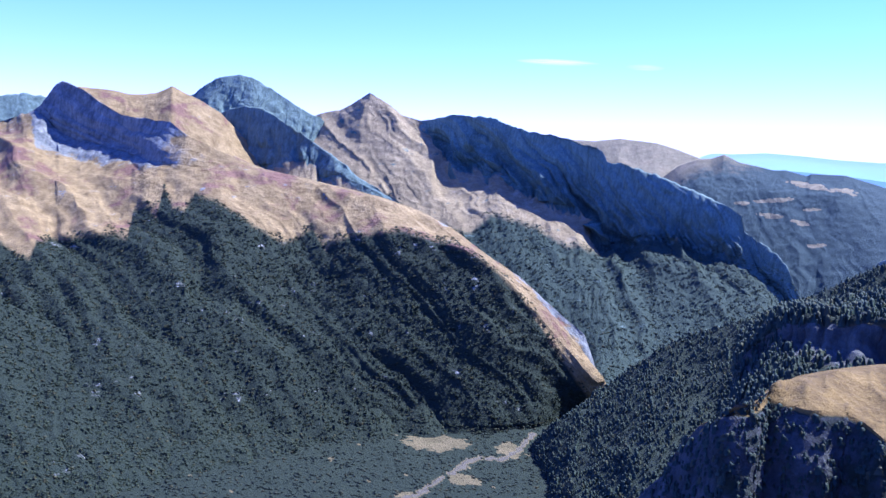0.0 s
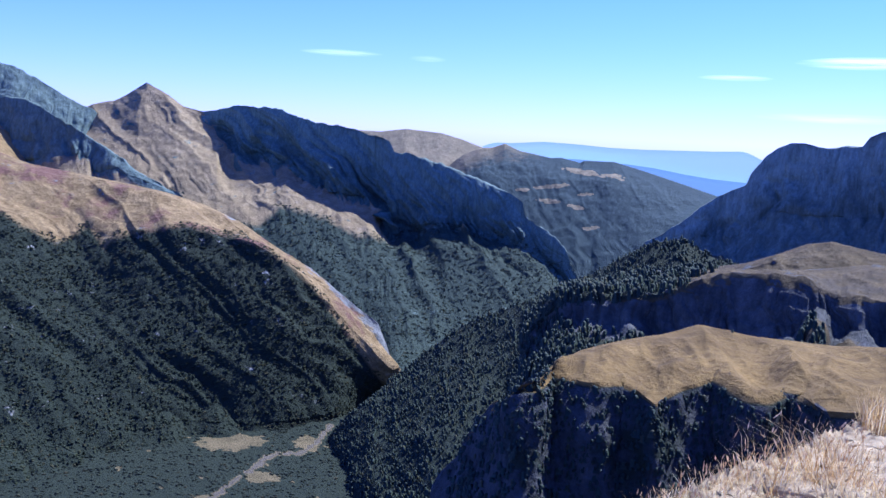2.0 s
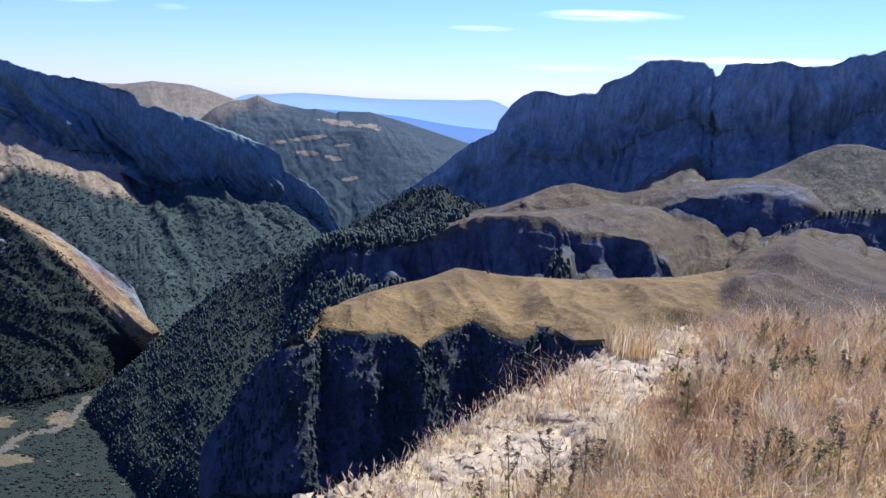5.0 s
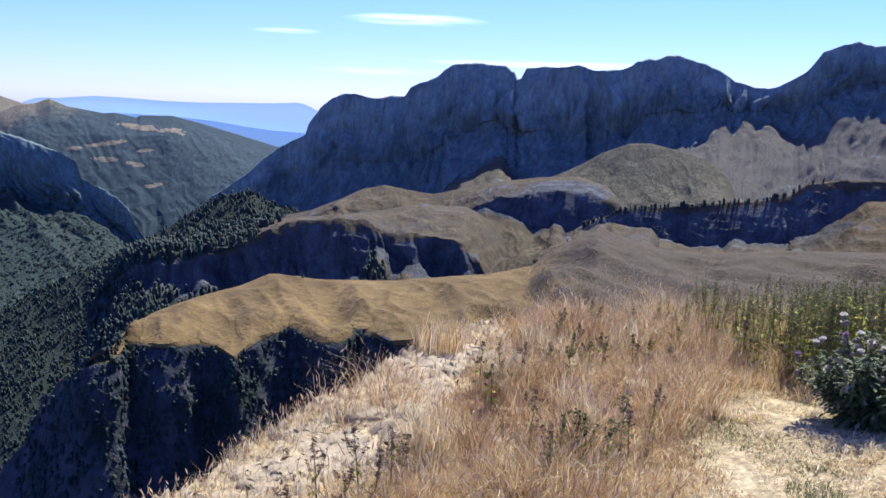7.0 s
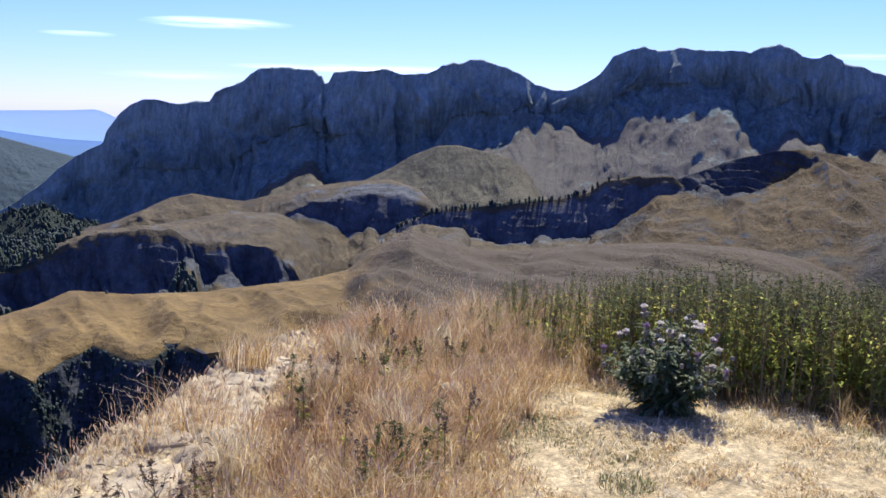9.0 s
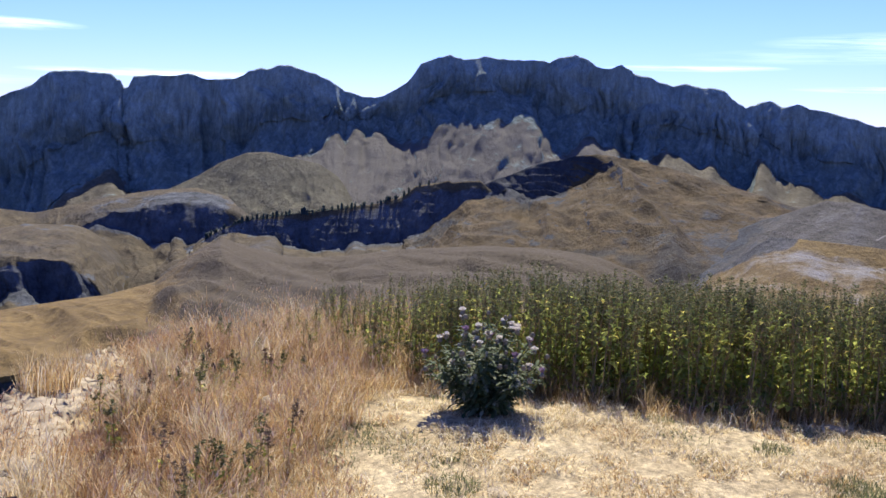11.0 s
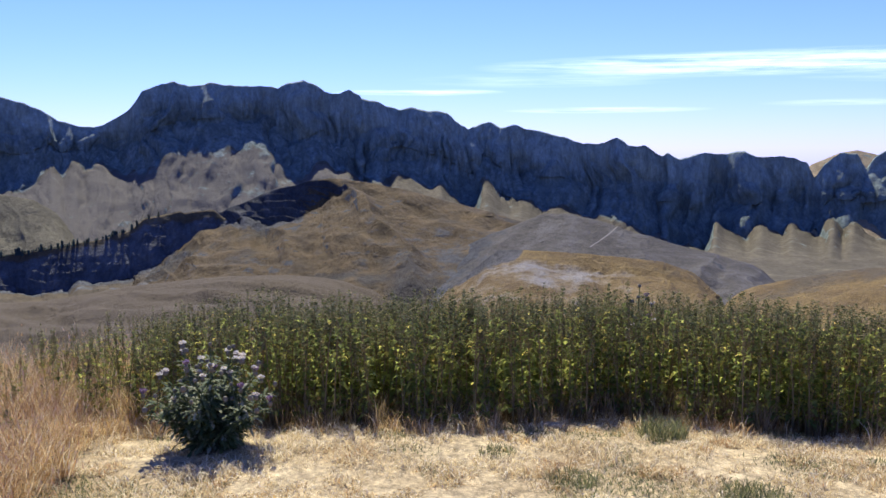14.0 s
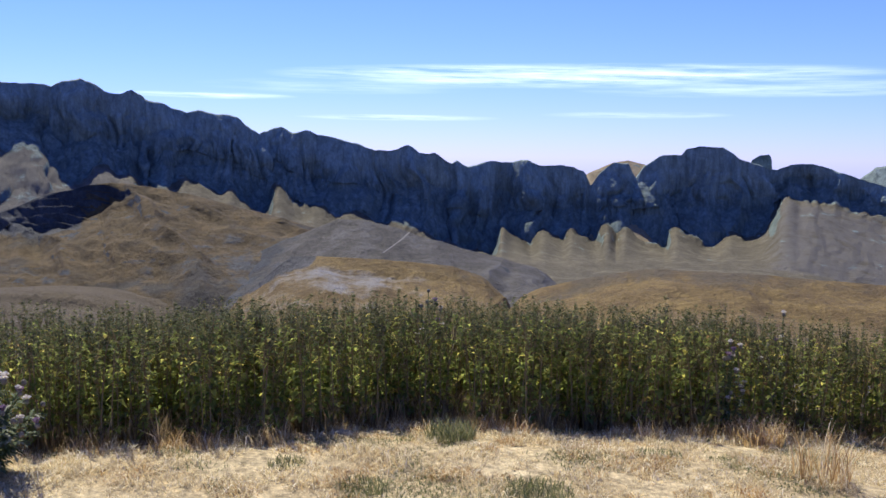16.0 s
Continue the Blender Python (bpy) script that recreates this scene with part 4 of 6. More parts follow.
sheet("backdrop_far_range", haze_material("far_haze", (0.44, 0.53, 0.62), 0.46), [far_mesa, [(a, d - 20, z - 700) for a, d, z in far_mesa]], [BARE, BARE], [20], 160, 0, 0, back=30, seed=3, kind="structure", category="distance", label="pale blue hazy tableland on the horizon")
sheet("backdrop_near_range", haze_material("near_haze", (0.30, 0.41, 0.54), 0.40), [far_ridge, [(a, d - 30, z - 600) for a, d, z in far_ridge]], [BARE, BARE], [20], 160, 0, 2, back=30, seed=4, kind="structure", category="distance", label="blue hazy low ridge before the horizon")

sheet("pale_mountain_range", mat_ridge, [pale_crest, drop(pale_crest, 300, 330)], [ROCK, TALUS], [40], 120, 14, 8, back=200, seed=11, label="pale grey distant mountain range in haze")
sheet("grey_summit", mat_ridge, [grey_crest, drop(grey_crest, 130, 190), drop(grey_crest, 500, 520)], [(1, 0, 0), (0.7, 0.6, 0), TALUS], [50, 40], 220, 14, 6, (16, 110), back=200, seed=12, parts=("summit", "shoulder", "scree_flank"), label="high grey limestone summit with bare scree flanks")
sheet("tan_shoulder", mat_left, [tan_crest, drop(tan_crest, 120, 70), drop(tan_crest, 500, 330)], [(0.2, 0, 0), (0.1, 0.2, 0), BARE], [40, 40], 240, 12, 6, (8, 120), back=300, seed=13, parts=("crest_slope", "lower_slope"), label="tan grassy mountain shoulder behind a crag")
ridge_base = fans(ridge_crest, [q for q in ridge_shade if q[0] > -1.2])[0] + fit_view([q for q in ridge_shade if q[0] < -1.2], ridge_cliffbase) + [q for q in steep_base(ridge_crest, ridge_cliffbase, 70, (10, 30)) if not -5.5 < q[0] < 10.3]
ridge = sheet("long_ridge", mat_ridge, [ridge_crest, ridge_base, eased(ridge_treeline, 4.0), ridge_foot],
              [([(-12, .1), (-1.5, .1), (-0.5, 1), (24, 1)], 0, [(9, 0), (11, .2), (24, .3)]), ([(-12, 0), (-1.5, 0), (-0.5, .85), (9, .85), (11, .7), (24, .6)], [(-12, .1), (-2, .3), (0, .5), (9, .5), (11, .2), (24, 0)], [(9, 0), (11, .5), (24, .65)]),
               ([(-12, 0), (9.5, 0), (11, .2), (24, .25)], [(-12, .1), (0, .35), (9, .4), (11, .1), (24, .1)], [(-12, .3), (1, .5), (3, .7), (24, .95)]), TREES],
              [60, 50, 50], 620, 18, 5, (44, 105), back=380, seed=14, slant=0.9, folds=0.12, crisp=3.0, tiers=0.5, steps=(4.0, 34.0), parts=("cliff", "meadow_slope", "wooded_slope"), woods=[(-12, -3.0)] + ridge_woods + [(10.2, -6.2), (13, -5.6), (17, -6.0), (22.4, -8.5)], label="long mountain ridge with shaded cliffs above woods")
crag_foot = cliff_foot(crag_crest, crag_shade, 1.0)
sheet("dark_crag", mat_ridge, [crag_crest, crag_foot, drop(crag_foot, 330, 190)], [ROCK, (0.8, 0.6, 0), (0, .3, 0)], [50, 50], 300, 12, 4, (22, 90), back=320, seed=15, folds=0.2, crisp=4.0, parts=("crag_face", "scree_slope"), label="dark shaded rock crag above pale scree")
spur_ledge = cliff_foot(spur_crest, [q for q in spur_shade if -24.3 < q[0] < -18.8], 1.0) + fit_view([q for q in spur_shade if q[0] < -24.3], spur_crest) + except_for(spur_rockbase, -26.5, -18.6)
spur = sheet("wooded_spur", mat_left, [spur_crest, eased(spur_ledge, 1.6), eased(spur_treeline, 5.0), spur_foot],
             [([(-31, .5), (-26, 1), (-18, 1), (-15, .2), (0, .1), (4, .5), (11, .7)], 0, 0), ([(-31, .2), (-24.5, .4), (-24, .9), (-18, .75), (-15, 0), (3, 0), (6, .5), (11, .6)], [(-31, .35), (-20, .6), (-16, .5), (-13, .1), (11, 0)], [(-31, 0), (2, 0), (5, .4), (11, .4)]),
              (0.05, 0, [(-31, .58), (11, .6)]), TREES],
             [50, 70, 80], 680, 11, 6, (22, 180), back=420, seed=16, slant=1.2, crisp=2.0, folds=0.55, steps=(2.5, 30.0), parts=("crag", "grass_slope", "wooded_slope"), woods=[(-31, -7.6)] + spur_woods + [(7, -12.5), (10.6, -17)], taper=(0.0, 0.0), label="mountain spur with tawny upper slopes and dense woods below")
sheet("tan_dome", mat_far, [dome_crest, drop(dome_crest, 350, 210)], [BARE, BARE], [40], 140, 8, 5, (8, 180), back=200, seed=17, smooth=3, label="tan rounded bare hill beyond the gorge")
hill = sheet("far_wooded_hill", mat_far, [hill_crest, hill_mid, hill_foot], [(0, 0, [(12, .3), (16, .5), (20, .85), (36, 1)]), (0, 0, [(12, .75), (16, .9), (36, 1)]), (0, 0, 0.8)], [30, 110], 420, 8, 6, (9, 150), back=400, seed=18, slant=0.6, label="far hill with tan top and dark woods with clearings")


def clearings(surface, spots):
    """Pale pastures cut into a wooded hillside."""
    P = surface[0].reshape(-1, 3)
    az, el = np.degrees(np.arctan2(P[:, 0], P[:, 1])), np.degrees(np.arctan2(P[:, 2] - 1.65, np.hypot(P[:, 0], P[:, 1])))
    wood = surface[1].ravel().copy()
    for k, (a, e) in enumerate(spots):
        reach = 1.0 + 1.3 * fbm(P / np.array([34, 34, 12]), 95 + k, 4) - np.hypot((az - a) / (0.40 + 0.2 * (k % 3)), (el - e - 0.12 * (az - a) * (-1) ** k) / (0.085 + 0.05 * (k % 2)))
        wood = np.where(reach > 0, -0.6, wood)
    surface[3].data.attributes["wood"].data.foreach_set("value", wood.astype(np.float32))


clearings(hill, hill_clearings)
wall_line = wall_crest + wall_crest_mid + wall_crest_teeth + wall_crest_end
sheet("tan_back_hill", mat_ridge, [back_dome_crest, drop(back_dome_crest, 250, 150)], [BARE, BARE], [30], 80, 4, 3, back=200, seed=19, smooth=3, label="tan rounded hill behind the limestone wall")
sheet("rock_tower", mat_wall, [tower_crest, drop(tower_crest, 8, 60)], [ROCK, ROCK], [30], 40, 3, 3, back=60, seed=20, skirt=0.997, label="pale square limestone tower on the skyline")
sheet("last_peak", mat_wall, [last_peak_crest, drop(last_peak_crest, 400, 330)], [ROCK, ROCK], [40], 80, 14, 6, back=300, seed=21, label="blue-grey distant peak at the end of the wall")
wall_foot_line, wall_line = fans(wall_line, wall_shade_west + wall_shade_mid + wall_shade_east + wall_shade_end + wall_shade_tail)
sheet("limestone_wall", mat_wall, [wall_line, hollow(wall_line, wall_foot_line), wall_foot_line, scree_foot, wall_foot],
      [(1, 0, 0), (1, 0, [(23, .5), (31, .3), (34, 0)]), ([(24, .62), (112, .62), (113, .6), (124, .6)], 0.4, [(23, .9), (31, .5), (34, 0)]),
       ([(30, .3), (50, .1), (58, .28), (66, .42), (70, .42), (73, .1), (95, .05), (112, .05), (114, .12), (127, .12)], [(30, .3), (45, .4), (52, .75), (70, .7), (76, .35), (90, .35), (95, .3), (111, .3), (113, .6), (127, .55)], [(30, .6), (40, .2), (50, 0)]), (0.1, 0.2, [(30, .5), (45, 0)])],
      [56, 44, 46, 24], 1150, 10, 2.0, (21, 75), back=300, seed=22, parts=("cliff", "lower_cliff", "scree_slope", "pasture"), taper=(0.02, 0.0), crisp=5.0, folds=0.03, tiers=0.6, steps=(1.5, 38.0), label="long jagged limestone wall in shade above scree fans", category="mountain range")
fslope = sheet("forest_slope", mat_valley, [forest_crest, forest_mid, forest_foot], [(0, 0, 0.9), (0, 0, [(6, 1), (26, .9), (31, .4), (38, .1)]), (0, 0, 1)], [40, 60], 320, 12, 6, (20, 180), back=250, seed=23, parts=("upper_slope", "lower_slope"), label="dark conifer-covered slope dropping into the valley")
sheet("rounded_knob", mat_knob, [knob_crest, knob_foot, drop(knob_foot, 150, 60)], [(0.05, 0.1, 0), (0.1, 0.2, 0), BARE], [50, 16], 260, 4, 6, (10, 80), back=200, seed=24, smooth=3, folds=0.7, steps=(1.2, 15.0), parts=("dome", "foot_slope"), label="grassy rounded knob with grey rock steps", category="hill")
knoll_ledge = fit_view(ledge_top, knoll_mid) + except_for(knoll_mid, 33, 51)
knoll_low = cliff_foot(knoll_ledge, ledge_shade, 1.1, 5.0) + [(a, d - 6, z - 3) for a, d, z in except_for(knoll_mid, 33, 51)]
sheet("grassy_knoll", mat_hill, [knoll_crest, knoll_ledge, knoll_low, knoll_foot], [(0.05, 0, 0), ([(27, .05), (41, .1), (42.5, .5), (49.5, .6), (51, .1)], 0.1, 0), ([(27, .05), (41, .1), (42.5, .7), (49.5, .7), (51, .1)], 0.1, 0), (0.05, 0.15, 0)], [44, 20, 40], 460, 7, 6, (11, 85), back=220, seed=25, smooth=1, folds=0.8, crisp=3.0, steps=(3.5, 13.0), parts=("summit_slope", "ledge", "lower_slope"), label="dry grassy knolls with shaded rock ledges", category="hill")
bench_edge = fit_view(bench_top, [(18, 1240, 0), (44, 1130, 0)])
bench_low = cliff_foot(bench_edge, bench_shade, 1.15, 6.0)
bench = sheet("rock_bench", mat_hill, [[(a, d * 0.83, 1.65 + (z - 1.65) * 0.83) for a, d, z in bench_back], bench_edge, bench_low, drop(bench_low, 250, 60)], [(0.05, 0.1, [(18, 1), (28.5, .95), (31, .15)]), (0.1, 0, [(18, 1), (26, .85), (29, .5), (32, 0)]), (0.95, 0, [(18, .9), (24, .35), (30, 0)]), (0.05, 0, [(20, 1), (32, .9), (40, .3)])], [50, 50, 30], 460, 6, 5, (10, 55), back=60, seed=26, steps=(3.0, 16.0), parts=("pasture", "cliff", "lower_slope"), reach=(18.4, 43.8), crisp=3.0, label="grey cliff band below a grassy bench", category="cliff")
moraine_crown = fit_view(moraine_top, moraine_crest) + except_for(moraine_crest, 49, 69)
moraine_low = cliff_foot(moraine_crown, moraine_shade, 1.12, 8.0) + except_for(moraine_base, 49, 69)
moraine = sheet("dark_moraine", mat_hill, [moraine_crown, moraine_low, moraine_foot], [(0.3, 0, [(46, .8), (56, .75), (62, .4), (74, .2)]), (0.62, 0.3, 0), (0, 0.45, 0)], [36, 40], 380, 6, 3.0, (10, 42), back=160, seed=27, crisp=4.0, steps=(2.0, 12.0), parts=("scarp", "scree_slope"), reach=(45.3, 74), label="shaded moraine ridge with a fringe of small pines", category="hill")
tawny_low = cliff_foot(tawny_crest, tawny_shade, 1.05, 6.0) + except_for(tawny_base, 60.5, 73)
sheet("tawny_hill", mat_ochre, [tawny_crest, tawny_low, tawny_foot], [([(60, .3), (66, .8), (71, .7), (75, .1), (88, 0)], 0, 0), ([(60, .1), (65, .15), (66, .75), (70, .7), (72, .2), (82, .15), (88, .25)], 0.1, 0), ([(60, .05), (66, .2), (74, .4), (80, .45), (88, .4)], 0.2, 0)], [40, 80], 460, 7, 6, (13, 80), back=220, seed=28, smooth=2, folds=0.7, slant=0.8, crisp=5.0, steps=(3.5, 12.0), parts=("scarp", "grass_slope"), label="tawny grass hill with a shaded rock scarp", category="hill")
slate = sheet("slate_hill", mat_slate, [slate_crest, slate_foot, drop(slate_foot, 100, 30)], [([(77, .8), (81, .6), (88, .15), (101, 0)], 0.42, 0), ([(77, .5), (84, .3), (92, .1)], 0.42, 0), BARE], [44, 8], 300, 7, 4.5, (9, 70), back=200, seed=29, smooth=3, folds=0.7, slant=-0.8, steps=(2.5, 10.0), label="grey rounded hill with a pale footpath", category="hill")
sheet("ochre_hill", mat_golden_down, [ochre_crest, ochre_mid, ochre_foot], [([(78, .1), (81.3, .8), (84, .8), (85, 0), (97, 0)], 0, 0), ([(78, .1), (82, .5), (86, .1), (97, 0)], [(78, .3), (82, .5), (88, .55), (92, .3), (94, 0)], 0), (0, 0.3, 0)], [40, 20], 300, 5, 3, (7, 60), back=160, seed=30, smooth=2, folds=0.6, steps=(1.5, 8.0), label="ochre grass hill with a small eroded scarp", category="hill")
sheet("long_down", mat_golden_down, [down_crest, drop(down_crest, 130, 17), down_foot], [(0, 0.1, 0), (0.05, 0.1, 0), BARE], [24, 20], 320, 3, 3.5, (5, 80), back=160, seed=31, smooth=4, folds=0.7, steps=(1.2, 8.0), parts=("summit_slope", "lower_slope"), label="long smooth ochre grass down", category="hill")
meadow = sheet("plateau_meadow", mat_meadow, [meadow_far, meadow_edge, [(a, min(d, e), 1.65 + (z - 1.65) * min(d, e) / d) for a, d, z in meadow_cliff for e in (float(np.interp(a, *np.array(meadow_edge)[:, :2].T)) - 45,)], meadow_foot], [(0.0, [(40, 0.0), (46, .6), (56, 1), (80, 1)], [(14, .6), (19, .5), (25, .4), (28, .1), (64, 0)]), (0.0, [(40, 0.0), (46, .5), (58, 1), (80, 1)], [(14, .6), (19, .4), (24, .2), (64, .1)]), (0.55, 0, .85), (0.3, 0, .9)], [60, 40, 24], 520, 16, 2.5, (4, 60), swell=(7.5, 44.0, 68.0), back=120, seed=32, crisp=40.0, parts=("meadow", "cliff", "lower_slope"), taper=(0.0, 0.15), folds=1.0, reach=(14.2, 78), label="sunlit tan meadow plateau above a dark wooded cliff", category="plateau")
# crowns here are flattened into low mounds to suit the far view
forest("spur_forest", spur, 50000, 1.5, mat_trees, "dense mixed mountain forest, dark green with yellowing crowns", reach=(-31, 12), slim=2.8)
forest("ridge_forest", ridge, 18000, 2.0, mat_hazed_trees, "dark forest below the cliffs of the ridge", reach=(-4, 24), slim=2.6)
forest("slope_forest", fslope, 18000, 8, mat_pines, "dense dark conifers on the valley side", slim=0.42)
forest("bench_forest", bench, 3500, 10, mat_pines, "conifers on the rock bench", slim=0.34)
forest("moraine_pines", moraine, 3500, 7, mat_pines, "small dark pines along the moraine", slim=0.32, reach=(48.5, 63), cut=0.4)
forest("cliff_thicket", meadow, 6000, 3.2, mat_pines, "dark scrub clinging to the plateau cliff", reach=(14, 47), cut=0.45, slim=0.6)


# the pale footpath over the slate hill
def footpath(surface, way, width):
    P = surface[0]
    az, el = np.degrees(np.arctan2(P[..., 0], P[..., 1])), np.degrees(np.arctan2(P[..., 2] - 1.65, np.hypot(P[..., 0], P[..., 1])))
    row0 = int(np.argmax(P[:, P.shape[1] // 2, 2]))
    az, el, P = az[row0:], el[row0:], P[row0:]
    steps = []
    for k in range(41):
        f = k / 40 * (len(way) - 1)
        i = min(int(f), len(way) - 2)
        a, e = (way[i][q] * (1 - f + i) + way[i + 1][q] * (f - i) for q in (0, 1))
        steps.append(P.reshape(-1, 3)[np.argmin((az - a) ** 2 + (el - e) ** 2)])
    c = np.array(steps)
    for _ in range(6):
        c[1:-1] = 0.25 * c[:-2] + 0.5 * c[1:-1] + 0.25 * c[2:]
    side = np.stack([np.gradient(c[:, 1]), -np.gradient(c[:, 0]), 0 * c[:, 0]], 1)
    side /= np.maximum(np.linalg.norm(side, axis=1), 1e-6)[:, None]
    c[:, 2] += 0.3
    V = np.concatenate([c - side * width, c + side * width, c - side * (width + 1) - [0, 0, 3], c + side * (width + 1) - [0, 0, 3]])
    n = len(c)
    F = [(i, i + 1, n + i + 1, n + i) for i in range(n - 1)] + [(2 * n + i, 2 * n + i + 1, i + 1, i) for i in range(n - 1)] + [(n + i, n + i + 1, 3 * n + i + 1, 3 * n + i) for i in range(n - 1)]
    m, t, bsdf = nodes_of("path_gravel")
    t.links.new(mix(t, tex(t, 0.4, 5), (0.14, 0.125, 0.105), (0.24, 0.22, 0.19)), bsdf.inputs["Base Color"])
    tagged(new("footpath", mesh_of("footpath", V, F, [m])), "pale trodden footpath on the grey hill", "path", kind="structure")


footpath(slate, [(90.2, -4.75), (89.7, -5.2), (89.1, -5.65), (88.6, -6.0)], 0.75)

# valley floor with its gravel river and clearings
def river_gap(p, spread):
    """How near the points are to the river, 1 on its line and 0 at the given distance."""
    near = np.full(len(p), 1e9)
    line = np.array(river_line, dtype=float)
    for a, c in zip(line[:-1], line[1:]):
        f = np.clip(((p[:, :2] - a) @ (c - a)) / ((c - a) @ (c - a)), 0, 1)
        near = np.minimum(near, np.linalg.norm(p[:, :2] - a - f[:, None] * (c - a), axis=1))
    return np.clip(1 - near / spread, 0, 1)


def field_gap(p):
    inside = np.zeros(len(p))
    for x, y, rx, ry in fields:
        inside = np.maximum(inside, 1.6 - np.hypot((p[:, 0] - x) / rx, (p[:, 1] - y) / ry))
    return np.clip(inside, 0, 1)


def cleared(p):
    edge = 0.85 * fbm(p / 16, 92, 4)
    return (river_gap(p, 19) + edge > 0.62) | (field_gap(p) + edge * 0.5 > 0.4)


valley_edge = [(-32, 2150, -681), (0, 2150, -681), (11, 2250, -681), (16, 2200, -690)]
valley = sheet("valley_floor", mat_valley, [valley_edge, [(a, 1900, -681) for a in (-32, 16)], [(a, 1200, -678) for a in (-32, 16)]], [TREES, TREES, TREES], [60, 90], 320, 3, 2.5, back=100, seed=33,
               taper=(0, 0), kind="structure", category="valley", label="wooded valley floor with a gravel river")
p = valley[0].reshape(-1, 3)
edge = 0.85 * fbm(p / 16, 92, 4)
me = valley[3].data
gravel, field = river_gap(p, 17) + edge > 0.66, field_gap(p) + edge > 0.45
me.attributes["wood"].data.foreach_set("value", np.where(gravel | field, -1.0, 1.0).astype(np.float32))
me.attributes["scree"].data.foreach_set("value", np.where(gravel, 1.5, -1.0).astype(np.float32))
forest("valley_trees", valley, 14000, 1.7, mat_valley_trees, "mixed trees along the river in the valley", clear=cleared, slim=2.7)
rib_low = sheet("low_forest_rib", mat_valley, [rib_low_crest, rib_low_foot], [TREES, TREES], [60], 220, 6, 6, (18, 160), back=200, seed=34, taper=(0, 0.05), slant=0.6, label="lower wooded rib of the spur", category="hillside")
rib_high = sheet("high_forest_rib", mat_valley, [[(a, d * k, 1.65 + (z - 1.65) * k) for a, d, z in rib_high_crest for k in (1 + 0.055 * min(1.3, max(0.0, (a + 2.7) / 6.7)),)], rib_high_foot], [TREES, TREES], [50], 180, 6, 6, (18, 160), back=150, seed=35, slant=0.6, label="wooded rib below the spur", category="hillside")
forest("low_rib_forest", rib_low, 16000, 1.5, mat_trees, "dense mixed woods on the lower rib", slim=2.8)
forest("high_rib_forest", rib_high, 8000, 1.5, mat_trees, "dense mixed woods on the upper rib", slim=2.8)


# valley and summit: one sheet of ground out to the horizon
GROUND_RINGS = [  # distance, then height at these bearings
    (60, -45, -50, -50, -30, -26, -40), (350, -310, -330, -310, -150, -82, -150), (700, -520, -560, -500, -190, -120, -200), (1000, -680, -710, -690, -225, -165, -260),
    (1700, -760, -760, -760, -330, -300, -420), (3400, -760, -780, -760, -420, -420, -600), (4600, -600, -620, -700, -420, -420, -600), (4990, -520, -520, -600, -420, -420, -520)]
GROUND_BEARINGS = (-100, -30, 12, 45, 110, 200)
RIM = [(-180, 9), (-110, 7), (-60, 4), (-20, 2.9), (0, 2.8), (10, 3.0), (19, 3.4), (25, 3.9), (29, 4.4), (34, 5.0), (37, 5.7), (41.5, 6.6), (46, 7.2), (50, 7.8), (57, 8.6), (75, 9.5), (110, 10), (150, 9.5), (180, 9)]


def summit_height(x, y):
    """Height of the hilltop under the viewer: level near by, rounding over towards its rim."""
    d = np.hypot(x, y)
    b = np.degrees(np.arctan2(x, y))
    rim = np.interp(b, *np.array(RIM, dtype=float).T)
    brow = np.maximum(0, d - 5.2) * np.interp(b, [36, 44, 50, 60, 72], [0, 0.05, 0.07, 0.10, 0.17])
    over = np.maximum(0, d - rim)
    p = np.stack([x, y, 0 * x], 1)
    return -brow - 0.95 * over + 0.25 * (np.sqrt(over * over + 0.04) - over) * (over > 0) + 0.05 * fbm(p / 1.6, 51, 3) + 0.012 * fbm(p / 0.22, 52, 3)


